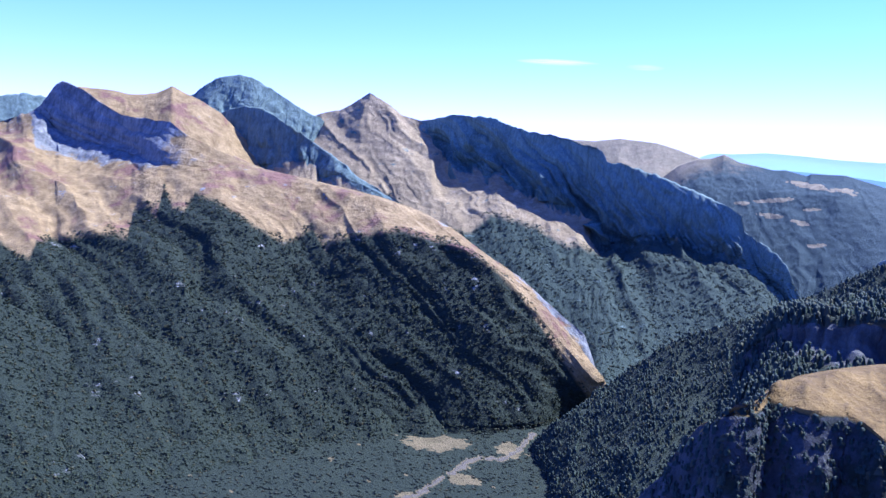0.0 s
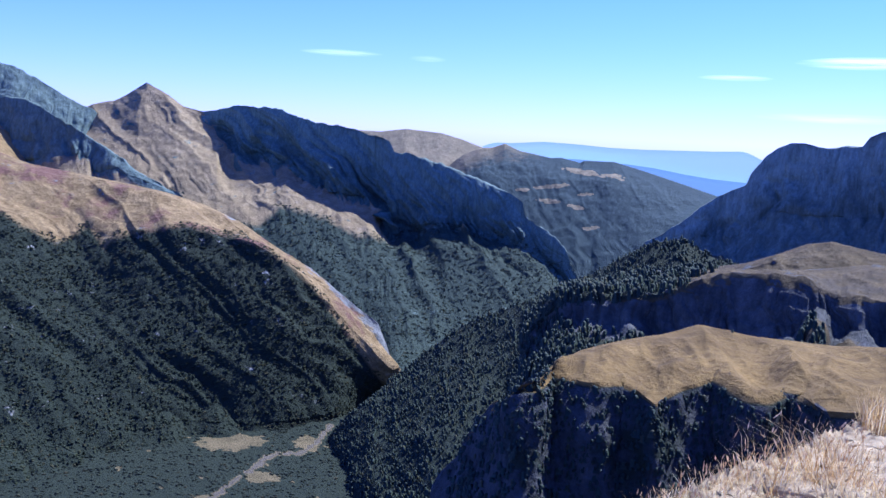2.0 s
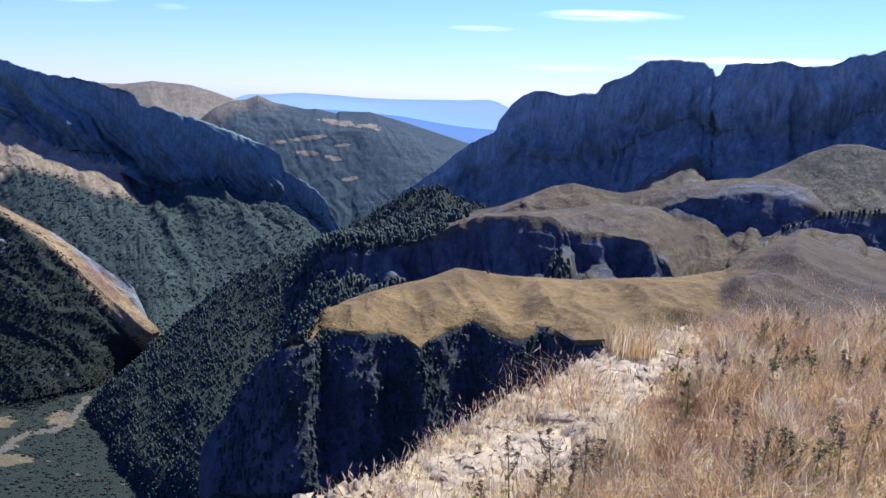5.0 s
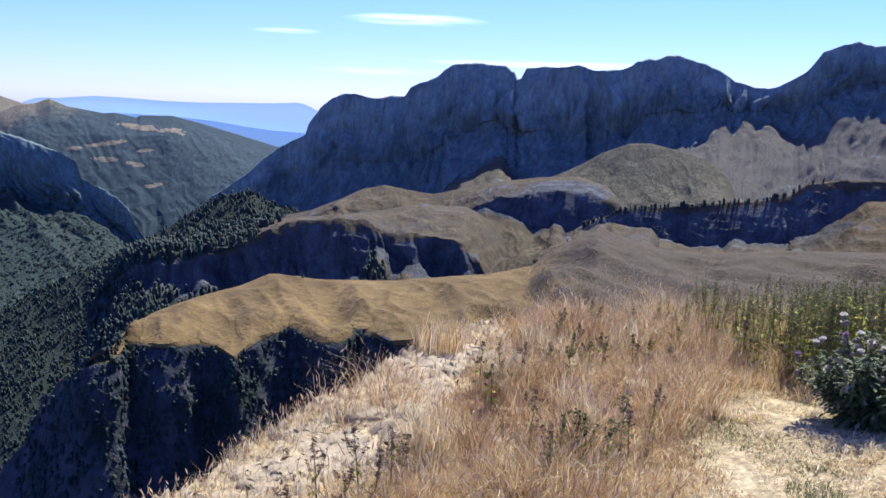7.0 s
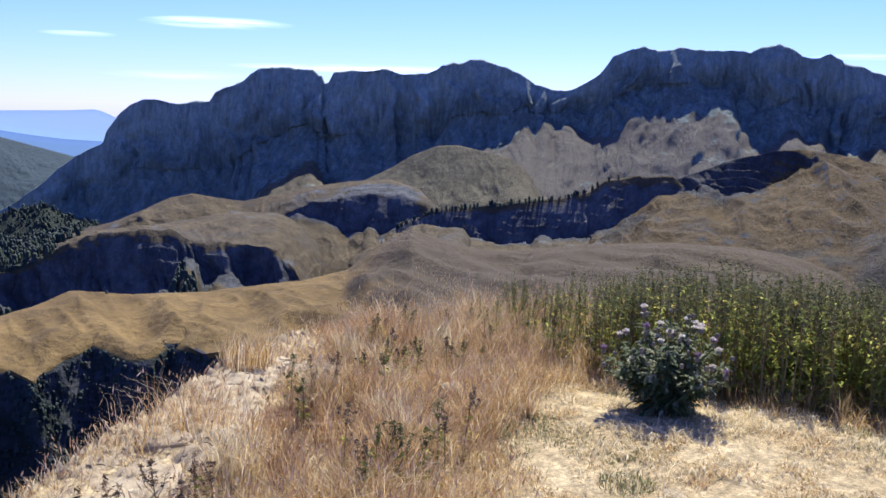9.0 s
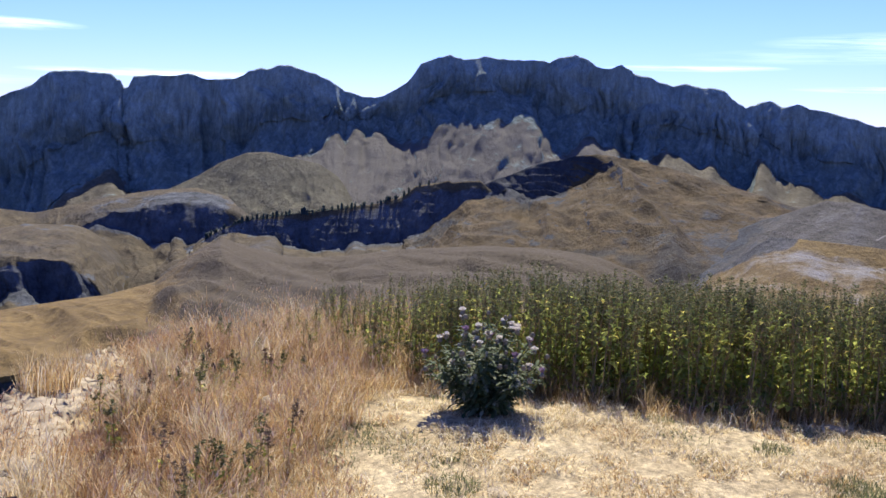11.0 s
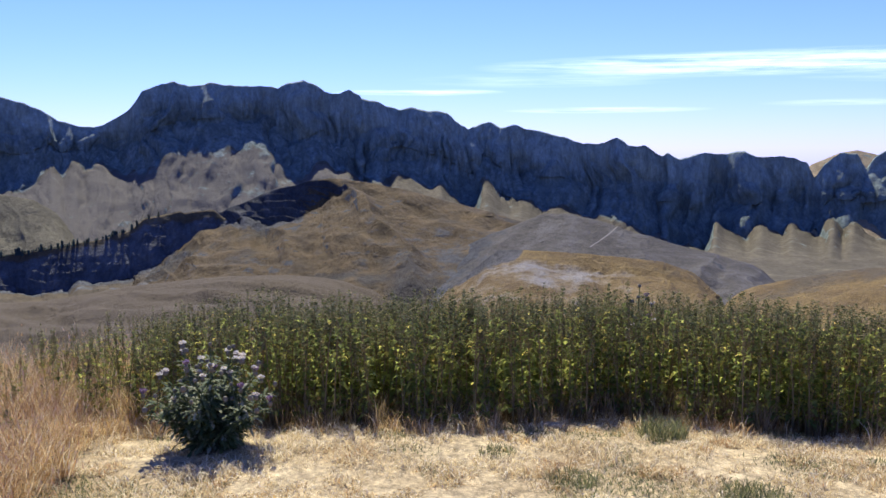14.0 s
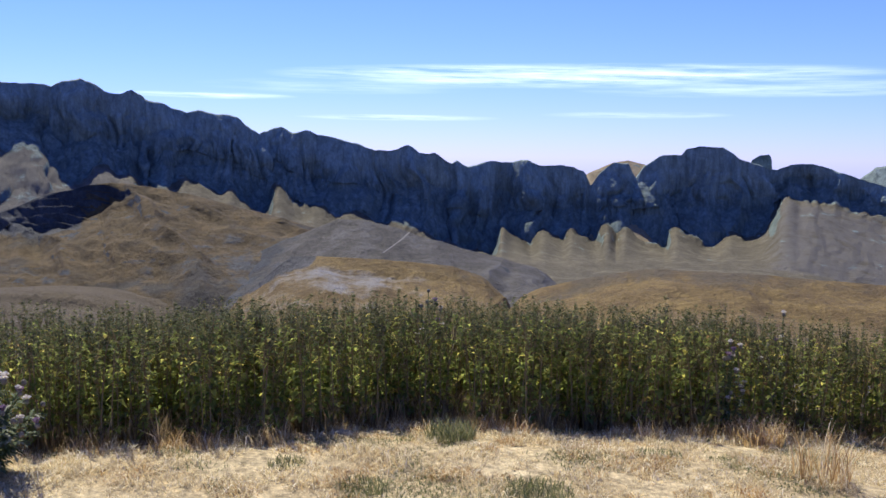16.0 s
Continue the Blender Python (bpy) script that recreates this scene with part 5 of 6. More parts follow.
def make_ground():
    az = np.concatenate([np.arange(-180, -8, 4), np.arange(-8, 132, 0.6), np.arange(132, 181, 4)])
    d = np.concatenate([np.arange(0.2, 14, 0.1), np.geomspace(14, 60, 22)[:-1], np.geomspace(60, 4990, 110)])
    A, D = np.meshgrid(np.radians(az), d)
    X, Y = D * np.sin(A), D * np.cos(A)
    Z = summit_height(X.ravel(), Y.ravel()).reshape(X.shape)
    rings = np.array(GROUND_RINGS, dtype=float)
    ring_z = np.array([np.interp(np.degrees(A[0]), GROUND_BEARINGS, r[1:]) for r in rings])
    far = np.array([np.interp(d, rings[:, 0], ring_z[:, k]) for k in range(len(az))]).T
    p = np.stack([X.ravel(), Y.ravel(), 0 * X.ravel()], 1)
    far = far + (fbm(p / 240, 61, 5).reshape(X.shape)) * np.clip(D - 40, 0, 200) / 200 * 25 * np.clip((4700 - D) / 500, 0, 1)
    w = np.clip((D - 14) / 46, 0, 1)
    Z = np.where(D < 60, Z * (1 - w) + w * far, far)
    V = np.stack([X, Y, Z], -1).reshape(-1, 3)
    n, c = X.shape
    idx = np.arange(n * c).reshape(n, c)
    F = np.stack([idx[:-1, :-1], idx[:-1, 1:], idx[1:, 1:], idx[1:, :-1]], -1).reshape(-1, 4)
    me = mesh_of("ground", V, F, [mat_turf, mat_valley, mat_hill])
    mid = D[:-1, :-1].ravel()
    me.polygons.foreach_set("material_index", np.where(mid > 20, np.where(np.degrees(A[:-1, :-1].ravel()) > 40, 2, 1), 0).astype(np.int32))
    dv = D.ravel()
    attribute(me, "wood", np.clip((dv - 30) / 60, 0, 0.8) * np.clip((42 - np.degrees(A.ravel())) / 12, 0, 1))
    attribute(me, "scree", 0 * dv)
    attribute(me, "rock", np.where(dv < 60, 0.6, 0.05))
    q = V[:, :2]
    attribute(me, "thatch_shade", np.where(dv < 14, np.clip(1.6 * tall_share(q) + herb_share(q), 0, 1) * np.clip((np.degrees(A.ravel()) - 10) / 8, 0, 1), 0))
    return tagged(new("ground", me), "straw-yellow hilltop turf falling away to a wooded valley", "ground", kind="structure")


mat_turf, tt, tb = nodes_of("dry_turf")
c1 = mix(tt, ramp(tt, tex(tt, 1.3, 6, 0.65), [(0.35, (0, 0, 0)), (0.65, (1, 1, 1))]), (0.30, 0.225, 0.11), (0.50, 0.40, 0.22))
c1 = mix(tt, ramp(tt, tex(tt, 0.9, 5, 0.6), [(0.60, (0, 0, 0)), (0.78, (1, 1, 1))]), c1, (0.26, 0.23, 0.11))
c1 = mix(tt, 0.7, c1, ramp(tt, tex(tt, 40, 4, 0.7), [(0.3, (0.25, 0.25, 0.25)), (0.7, (0.75, 0.75, 0.75))]), "OVERLAY")
c1 = mix(tt, 0.8, c1, ramp(tt, tex(tt, 14, 5, 0.75), [(0.35, (0.2, 0.2, 0.2)), (0.65, (0.8, 0.8, 0.8))]), "OVERLAY")
# brown litter under tall grass and herbs, with shade between stems painted in
thatch_shade = tt.nodes.new("ShaderNodeAttribute")
thatch_shade.attribute_name = "thatch_shade"
c1 = mix(tt, thatch_shade.outputs["Fac"], c1, mix(tt, tex(tt, 22, 5, 0.7), (0.10, 0.062, 0.028), (0.24, 0.16, 0.075)))
tt.links.new(c1, tb.inputs["Base Color"])
bump(tt, tb, tex(tt, 60, 4, 0.7), 0.6, 0.02)



# ---- the hilltop: grass, herbs, thistles and stones ----
def dry_leaf(name, stops, glow=0.35, rough=0.6, patch=None):
    m, t, bsdf = nodes_of(name)
    g = t.nodes.new("ShaderNodeNewGeometry")
    c = ramp(t, g.outputs["Random Per Island"], stops)
    c = mix(t, 0.35, c, ramp(t, tex(t, 2.0, 4, 0.6), [(0.3, (0.3, 0.3, 0.3)), (0.7, (0.7, 0.7, 0.7))]), "OVERLAY")
    if patch:
        c = mix(t, ramp(t, tex(t, 1.1, 4, 0.6), [(0.52, (0, 0, 0)), (0.68, (0.6, 0.6, 0.6))]), c, patch)
    t.links.new(c, bsdf.inputs["Base Color"])
    bsdf.inputs["Roughness"].default_value = rough
    bsdf.inputs["Specular IOR Level"].default_value = 0.15
    tr, ad, out = t.nodes.new("ShaderNodeBsdfTranslucent"), t.nodes.new("ShaderNodeMixShader"), t.nodes["Material Output"]
    t.links.new(c, tr.inputs[0])
    ad.inputs[0].default_value = glow
    t.links.new(bsdf.outputs[0], ad.inputs[1])
    t.links.new(tr.outputs[0], ad.inputs[2])
    t.links.new(ad.outputs[0], out.inputs[0])
    return m


mat_straw = dry_leaf("straw", [(0.0, (0.42, 0.325, 0.16)), (0.45, (0.68, 0.56, 0.32)), (0.85, (0.80, 0.69, 0.44)), (1.0, (0.88, 0.80, 0.58))], 0.4)
mat_golden = dry_leaf("golden_grass", [(0.0, (0.20, 0.125, 0.05)), (0.2, (0.42, 0.275, 0.11)), (0.5, (0.60, 0.42, 0.185)), (0.82, (0.74, 0.58, 0.30)), (1.0, (0.90, 0.82, 0.60))], 0.5, patch=(0.42, 0.215, 0.09))
mat_russet = dry_leaf("russet_grass", [(0.0, (0.20, 0.115, 0.05)), (0.5, (0.42, 0.26, 0.12)), (1.0, (0.66, 0.48, 0.26))], 0.5)
mat_seed = dry_leaf("grass_seed", [(0.0, (0.52, 0.36, 0.21)), (1.0, (0.84, 0.70, 0.48))], 0.5)
mat_green = dry_leaf("green_grass", [(0.0, (0.11, 0.13, 0.055)), (0.6, (0.23, 0.235, 0.10)), (1.0, (0.44, 0.38, 0.19))], 0.45)
mat_herb_leaf = dry_leaf("herb_leaf", [(0.0, (0.14, 0.175, 0.05)), (0.5, (0.29, 0.32, 0.075)), (0.80, (0.44, 0.45, 0.10)), (0.94, (0.68, 0.58, 0.13)), (1.0, (0.42, 0.25, 0.10))], 0.7, 0.75)
mat_herb_stem = dry_leaf("herb_stem", [(0.0, (0.16, 0.12, 0.05)), (1.0, (0.30, 0.22, 0.10))], 0.15)
mat_herb_spike = dry_leaf("herb_spike", [(0.0, (0.06, 0.07, 0.026)), (0.6, (0.14, 0.145, 0.05)), (1.0, (0.30, 0.24, 0.105))], 0.35, 0.8)
mat_brown_spike = dry_leaf("brown_spike", [(0.0, (0.10, 0.07, 0.04)), (1.0, (0.25, 0.17, 0.09))], 0.2, 0.8)
mat_litter = dry_leaf("dead_herb", [(0.0, (0.14, 0.105, 0.055)), (0.6, (0.28, 0.20, 0.095)), (1.0, (0.46, 0.34, 0.17))], 0.4, 0.8)
mat_thistle_leaf = dry_leaf("thistle_leaf", [(0.0, (0.055, 0.08, 0.03)), (0.7, (0.15, 0.175, 0.07)), (1.0, (0.42, 0.40, 0.26))], 0.35, 0.6)
mat_thistle_bulb = dry_leaf("thistle_bulb", [(0.0, (0.13, 0.13, 0.08)), (1.0, (0.26, 0.21, 0.14))], 0.1)
mat_thistle_purple = dry_leaf("thistle_flower", [(0.0, (0.24, 0.15, 0.21)), (1.0, (0.40, 0.29, 0.36))], 0.3)
mat_thistle_down = dry_leaf("thistle_down", [(0.0, (0.55, 0.48, 0.40)), (1.0, (0.80, 0.75, 0.66))], 0.5)

mat_rock, rt, rb = nodes_of("pale_limestone")
rc = mix(rt, ramp(rt, tex(rt, 5, 7, 0.7), [(0.35, (0, 0, 0)), (0.62, (1, 1, 1))]), (0.28, 0.22, 0.13), (0.47, 0.385, 0.245))
rc = mix(rt, ramp(rt, tex(rt, 9, 5, 0.6), [(0.63, (0, 0, 0)), (0.72, (1, 1, 1))]), rc, (0.17, 0.16, 0.14))
rc = mix(rt, ramp(rt, tex(rt, 2.5, 5, 0.6), [(0.58, (0, 0, 0)), (0.68, (1, 1, 1))]), rc, (0.30, 0.225, 0.13))
rt.links.new(rc, rb.inputs["Base Color"])
bump(rt, rb, tex(rt, 14, 8, 0.75), 0.6, 0.02)


def ground_z(x, y):
    return summit_height(np.asarray(x, dtype=float), np.asarray(y, dtype=float))


def strew(count, az, dist, keep=None):
    """Random ground points between bearings and distances."""
    pts = np.zeros((0, 2))
    while len(pts) < count:
        n = count * 2
        b = np.radians(az[0] + (az[1] - az[0]) * RNG.random(n))
        d = np.sqrt(dist[0] ** 2 + (dist[1] ** 2 - dist[0] ** 2) * RNG.random(n))
        q = np.stack([d * np.sin(b), d * np.cos(b)], 1)
        if keep is not None:
            q = q[keep(q) > RNG.random(n)]
        pts = np.concatenate([pts, q])
    return pts[:count]


def blades(name, pts, height, width, lean, material, label, category="grass", spread=0.5, clumps=0.0, kind="stuff", base=None, tag=True):
    """Grass blades, each a bent tapering strip."""
    n = len(pts)
    h = height * (0.5 + spread * 1.6 * RNG.random(n))
    if clumps:
        h = h * np.clip(0.8 + 1.7 * fbm(np.stack([pts[:, 0], pts[:, 1], 0 * h], 1) / clumps, 75, 3), 0.25, 1.8)
    z = ground_z(pts[:, 0], pts[:, 1]) - 0.01 if base is None else base
    root = np.stack([pts[:, 0], pts[:, 1], z], 1)
    a, f = RNG.random(n) * 6.283, RNG.random(n) * 6.283
    l = lean * (0.3 + RNG.random(n)) * h
    out = np.stack([np.cos(a), np.sin(a), 0 * a], 1)
    side = np.stack([np.cos(f), np.sin(f), 0 * f], 1) * (width * (0.6 + 0.8 * RNG.random(n)))[:, None]
    up = np.array([0, 0, 1.0])
    mid = root + out * (0.32 * l)[:, None] + up * (0.58 * h)[:, None]
    tip = root + out * l[:, None] + up * (h * np.sqrt(np.maximum(0.15, 1 - (l / h) ** 2 * 0.5)))[:, None]
    V = np.stack([root - side / 2, root + side / 2, mid - side * 0.42, mid + side * 0.42, tip], 1).reshape(-1, 3)
    F = (np.arange(n)[:, None, None] * 5 + np.array([(0, 1, 3), (0, 3, 2), (2, 3, 4)])[None]).reshape(-1, 3)
    me = mesh_of(name, V, F, [material])
    if not tag:
        return me, tip
    return tagged(new(name, me), label, category, kind=kind), tip


def seeds(name, tips, length, width, material, label):
    """Drooping seed heads at the blades' tips: slim double cones."""
    n = len(tips)
    L = length * (0.6 + 0.8 * RNG.random(n))
    tilt = np.stack([RNG.normal(0, 0.35, n), RNG.normal(0, 0.35, n), np.ones(n)], 1)
    tilt /= np.linalg.norm(tilt, axis=1)[:, None]
    V = np.zeros((n, 6, 3))
    V[:, 0], V[:, 5] = tips - tilt * (0.3 * L)[:, None], tips + tilt * (0.7 * L)[:, None]
    for k in range(4):
        a = k * math.pi / 2 + RNG.random(n)
        V[:, 1 + k] = tips + tilt * (0.1 * L)[:, None] + np.stack([np.cos(a), np.sin(a), 0 * a], 1) * (width * (0.6 + 0.8 * RNG.random(n)))[:, None]
    tri = [t for k in range(4) for t in ((0, 1 + (k + 1) % 4, 1 + k), (5, 1 + k, 1 + (k + 1) % 4))]
    F = (np.arange(n)[:, None, None] * 6 + np.array(tri)[None]).reshape(-1, 3)
    return tagged(new(name, mesh_of(name, V.reshape(-1, 3), F, [material], smooth=False)), label, "grass", kind="stuff")


def bearing_of(q):
    return np.degrees(np.arctan2(q[:, 0], q[:, 1])), np.hypot(q[:, 0], q[:, 1])


def rim_of(b):
    return np.interp(b, *np.array(RIM, dtype=float).T)


def herb_share(q):
    """How thickly the herbs stand: a dense bed beyond the lawn, thinning out to one end."""
    b, d = bearing_of(q)
    front = np.interp(b, [56, 61, 70, 75.5, 82, 88, 92.5, 97, 103.7, 110.4, 113.6, 118.4], [6.25, 6.15, 5.75, 5.6, 5.7, 5.98, 6.08, 5.95, 6.15, 6.5, 6.8, 7.2]) + 0.06 * np.sin(b * 1.9) + 0.05 * np.sin(b * 4.3 + 1)
    return np.clip((d - front) / 0.12, 0, 1) * np.clip((b - 51) / 14, 0, 1) ** 1.5


def tall_share(q):
    b, d = bearing_of(q)
    wander = 3.5 * fbm(np.stack([q[:, 0], q[:, 1], 0 * b], 1) / 0.6, 76, 3)
    lawn = np.clip((b + wander - 53) / 5, 0, 1) * np.clip((6.2 + 0.08 * wander - d) / 0.35, 0, 1)
    slab = slab_share(q)
    clump = 0.45 + 1.1 * fbm(np.stack([q[:, 0], q[:, 1], 0 * b], 1) / 0.35, 71, 3)
    return np.clip(clump, 0.05, 1) * (1 - lawn) * (1 - 0.8 * slab) * np.clip((rim_of(b) + 0.35 - d) / 0.2, 0, 1) * np.clip((72 - b) / 14, 0.0, 1)


def slab_share(q):
    """The bare limestone strip along the hill's edge."""
    b, d = bearing_of(q)
    r = rim_of(b)
    wob = 0.35 * fbm(np.stack([q[:, 0], q[:, 1], 0 * b], 1) / 0.7, 72, 3)
    inner = np.interp(b, [10, 20, 28, 33, 38, 43, 47], [2.2, 1.5, 1.7, 2.2, 1.9, 1.0, 0.2])
    return np.clip((d - (r - inner) + wob) / 0.25, 0, 1) * np.clip((46 - b) / 3, 0, 1)


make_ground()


# turf: short straw everywhere
def patchy(q, size, seed, low, high):
    return np.clip(low + high * fbm(np.stack([q[:, 0], q[:, 1], 0 * q[:, 0]], 1) / size, seed, 3), 0.05, 1)


turf_pts = np.concatenate([strew(86000, (51, 124), (3.6, 7.2), lambda q: patchy(q, 0.35, 73, 0.85, 0.4) * (1 - 0.7 * herb_share(q))),
                           strew(12000, (14, 56), (2.4, 7.2), lambda q: np.clip((rim_of(bearing_of(q)[0]) + 0.2 - bearing_of(q)[1]) / 0.2, 0, 1) * (1 - 0.85 * slab_share(q)))])
turf_pts = np.concatenate([turf_pts, strew(14000, (-180, 180), (0.3, 3.8), lambda q: np.clip((rim_of(bearing_of(q)[0]) - bearing_of(q)[1]) / 0.3, 0, 1))])
blades("turf_straw", turf_pts, 0.045, 0.0048, 1.6, mat_straw, "short trodden straw-coloured turf", clumps=0.16)
green_pts = strew(22000, (52, 124), (3.6, 7.0), lambda q: np.clip(3 * fbm(np.stack([q[:, 0], q[:, 1], 0 * q[:, 0]], 1) / 0.5, 74, 3) - 0.3, 0, 1))
blades("turf_green", green_pts, 0.034, 0.005, 1.0, mat_green, "short green patches in the dry turf")

brown_pts = strew(22000, (50, 124), (3.6, 7.2), lambda q: np.clip(2.5 * fbm(np.stack([q[:, 0], q[:, 1], 0 * q[:, 0]], 1) / 0.28, 78, 3) - 0.1, 0, 1) * (1 - herb_share(q)))
blades("turf_brown", brown_pts, 0.04, 0.005, 1.2, mat_golden, "brown tufted patches in the dry turf", clumps=0.16)

# tall golden grass
tall_pts = strew(80000, (16, 74), (2.4, 9.2), tall_share)
_, tall_tips = blades("tall_dry_grass", tall_pts, 0.19, 0.003, 1.05, mat_golden, "tall golden-brown dry grass bending in tufts", clumps=0.45)
seeds("grass_seed_heads", tall_tips[::6], 0.05, 0.0035, mat_seed, "pale feathery seed heads of the dry grass")
back_pts = strew(16000, (43, 72), (5.9, 9.3), lambda q: tall_share(q) * np.clip((bearing_of(q)[1] - 5.9) / 0.6, 0, 1))
_, back_tips = blades("back_dry_grass", back_pts, 0.25, 0.003, 0.9, mat_golden, "taller golden dry grass along the brow of the hill", clumps=0.5)
seeds("back_seed_heads", back_tips[::6], 0.05, 0.0035, mat_seed, "pale seed heads of the taller grass")
rim_pts = strew(1800, (17, 46), (3.0, 7.4), lambda q: np.clip(1 - np.abs(bearing_of(q)[1] - rim_of(bearing_of(q)[0]) + 0.05) / 0.25, 0, 1))
_, rim_tips = blades("rim_grass", rim_pts, 0.085, 0.0026, 0.9, mat_straw, "sparse dry grass along the rock's edge")
seeds("rim_seed_heads", rim_tips[::3], 0.035, 0.004, mat_seed, "pale seed heads along the rock's edge")
fringe_pts = strew(9000, (58, 122), (5.2, 7.2), lambda q: herb_share(q + q / np.linalg.norm(q, axis=1)[:, None] * 0.3) * (1 - herb_share(q - q / np.linalg.norm(q, axis=1)[:, None] * 0.25)))
litter_pts = strew(12000, (56, 125), (5.4, 7.4), lambda q: herb_share(q) * (1 - herb_share(q - q / np.linalg.norm(q, axis=1)[:, None] * 0.9)))
blades("bed_litter", litter_pts, 0.20, 0.007, 0.5, mat_litter, "brown dead stalks and leaves at the foot of the herbs")
blades("fringe_grass", fringe_pts, 0.10, 0.0035, 1.0, mat_golden, "dry brown grass fringe before the herbs", clumps=0.25)


def part(name, me, parent, label=""):
    ob = new(name, me)
    ob.parent = parent
    return tagged(ob, label) if label else ob


def tube(path, radii, sides=5):
    """Vertices and triangles of a tapering stem along a path."""
    path = np.asarray(path, dtype=float)
    V, F = [], []
    for i, (p, r) in enumerate(zip(path, radii)):
        for k in range(sides):
            a = 2 * math.pi * k / sides
            V.append(p + np.array([r * math.cos(a), r * math.sin(a), 0]))
        if i:
            for k in range(sides):
                a0, a1, b0, b1 = (i - 1) * sides + k, (i - 1) * sides + (k + 1) % sides, i * sides + k, i * sides + (k + 1) % sides
                F += [(a0, a1, b1), (a0, b1, b0)]
    return np.array(V), np.array(F)


def join(pieces):
    V, F, o = [], [], 0
    for v, f in pieces:
        V.append(np.asarray(v))
        F.append(np.asarray(f) + o)
        o += len(v)
    return np.concatenate(V), np.concatenate(F)


def leaf(root, direction, length, width, droop, lobes=0):
    """A folded leaf on its own: two halves with a bent midrib; lobes give it a spiny edge."""
    d = np.asarray(direction, dtype=float)
    d /= np.linalg.norm(d)
    s = np.cross(d, [0, 0, 1.0])
    s /= max(np.linalg.norm(s), 1e-6)
    n = 2 if not lobes else lobes * 2
    V, F = [], []
    for i in range(n + 1):
        t = i / n
        c = np.asarray(root) + d * length * t + np.array([0, 0, -droop * length * t * t])
        w = width * (0.3, 1.0, 0.05)[i] if not lobes else width * math.sin(math.pi * min(0.97, 0.12 + 0.85 * t)) ** 0.8
        if lobes:
            w *= 1.5 if i % 2 else 0.45
        if i == n:
            w = width * 0.03
        V += [c - s * w + np.array([0, 0, w * 0.35]), c, c + s * w + np.array([0, 0, w * 0.35])]
        if i:
            a = 3 * (i - 1)
            F += [(a, a + 1, a + 4), (a, a + 4, a + 3), (a + 1, a + 2, a + 5), (a + 1, a + 5, a + 4)]
    return np.array(V), np.array(F)


def flakes(centre, axis, length, radius, count, size):
    """A seed spike: many small flakes round an axis."""
    V, F = [], []
    for i in range(count):
        t = RNG.random()
        a = RNG.random() * 6.283
        r = radius * (0.35 + 0.65 * RNG.random()) * math.sin(math.pi * min(1, 0.3 + 0.7 * t)) ** 0.7
        c = np.asarray(centre) + np.asarray(axis) * length * t + np.array([r * math.cos(a), r * math.sin(a), 0])
        k = RNG.normal(0, size, (3, 3))
        k[:, 2] = np.abs(k[:, 2]) * 0.8
        V += [c + k[0], c + k[1], c + k[2]]
        F.append((3 * i, 3 * i + 1, 3 * i + 2))
    return np.array(V), np.array(F)


def herb_pieces(h, leafy=1.0, blade=1.0):
    """One upright herb: stem with side stalks, leaves in the middle, seed spikes on top."""
    lean = RNG.normal(0, 0.06, 2)
    path = [np.array([lean[0] * t * t * h, lean[1] * t * t * h, h * t]) for t in (0, 0.35, 0.7, 1.0)]
    stems = [tube(path, (0.005, 0.0042, 0.003, 0.0015), 4)]
    spikes = [flakes(path[2] * 0.55 + path[3] * 0.45, (lean[0], lean[1], 1), 0.27 * h, 0.013, 62, 0.0085)]
    leaves = []
    for _ in range(int(RNG.integers(2, 5))):
        t = 0.5 + 0.35 * RNG.random()
        a = RNG.random() * 6.283
        root = np.array([lean[0] * t * t * h, lean[1] * t * t * h, h * t])
        end = root + np.array([math.cos(a) * 0.05, math.sin(a) * 0.05, h * (0.16 + 0.1 * RNG.random())])
        stems.append(tube([root, (root + end) / 2 + np.array([math.cos(a), math.sin(a), 0]) * 0.012, end], (0.0025, 0.002, 0.001), 3))
        spikes.append(flakes(root * 0.6 + end * 0.4, (end - root) / np.linalg.norm(end - root), 0.17 * h, 0.009, 22, 0.0075))
    for _ in range(int(24 * leafy)):
        t = 0.12 + 0.82 * RNG.random()
        a = RNG.random() * 6.283
        root = np.array([lean[0] * t * t * h, lean[1] * t * t * h, h * t])
        size = blade * (0.078 - 0.042 * t) * (0.6 + 0.7 * RNG.random())
        leaves.append(leaf(root + 0.012 * np.array([math.cos(a), math.sin(a), 0]), (math.cos(a), math.sin(a), 0.35 + 0.4 * RNG.random()), size, size * 0.33, 0.5 + 0.5 * RNG.random()))
    return join(stems), join(leaves), spikes


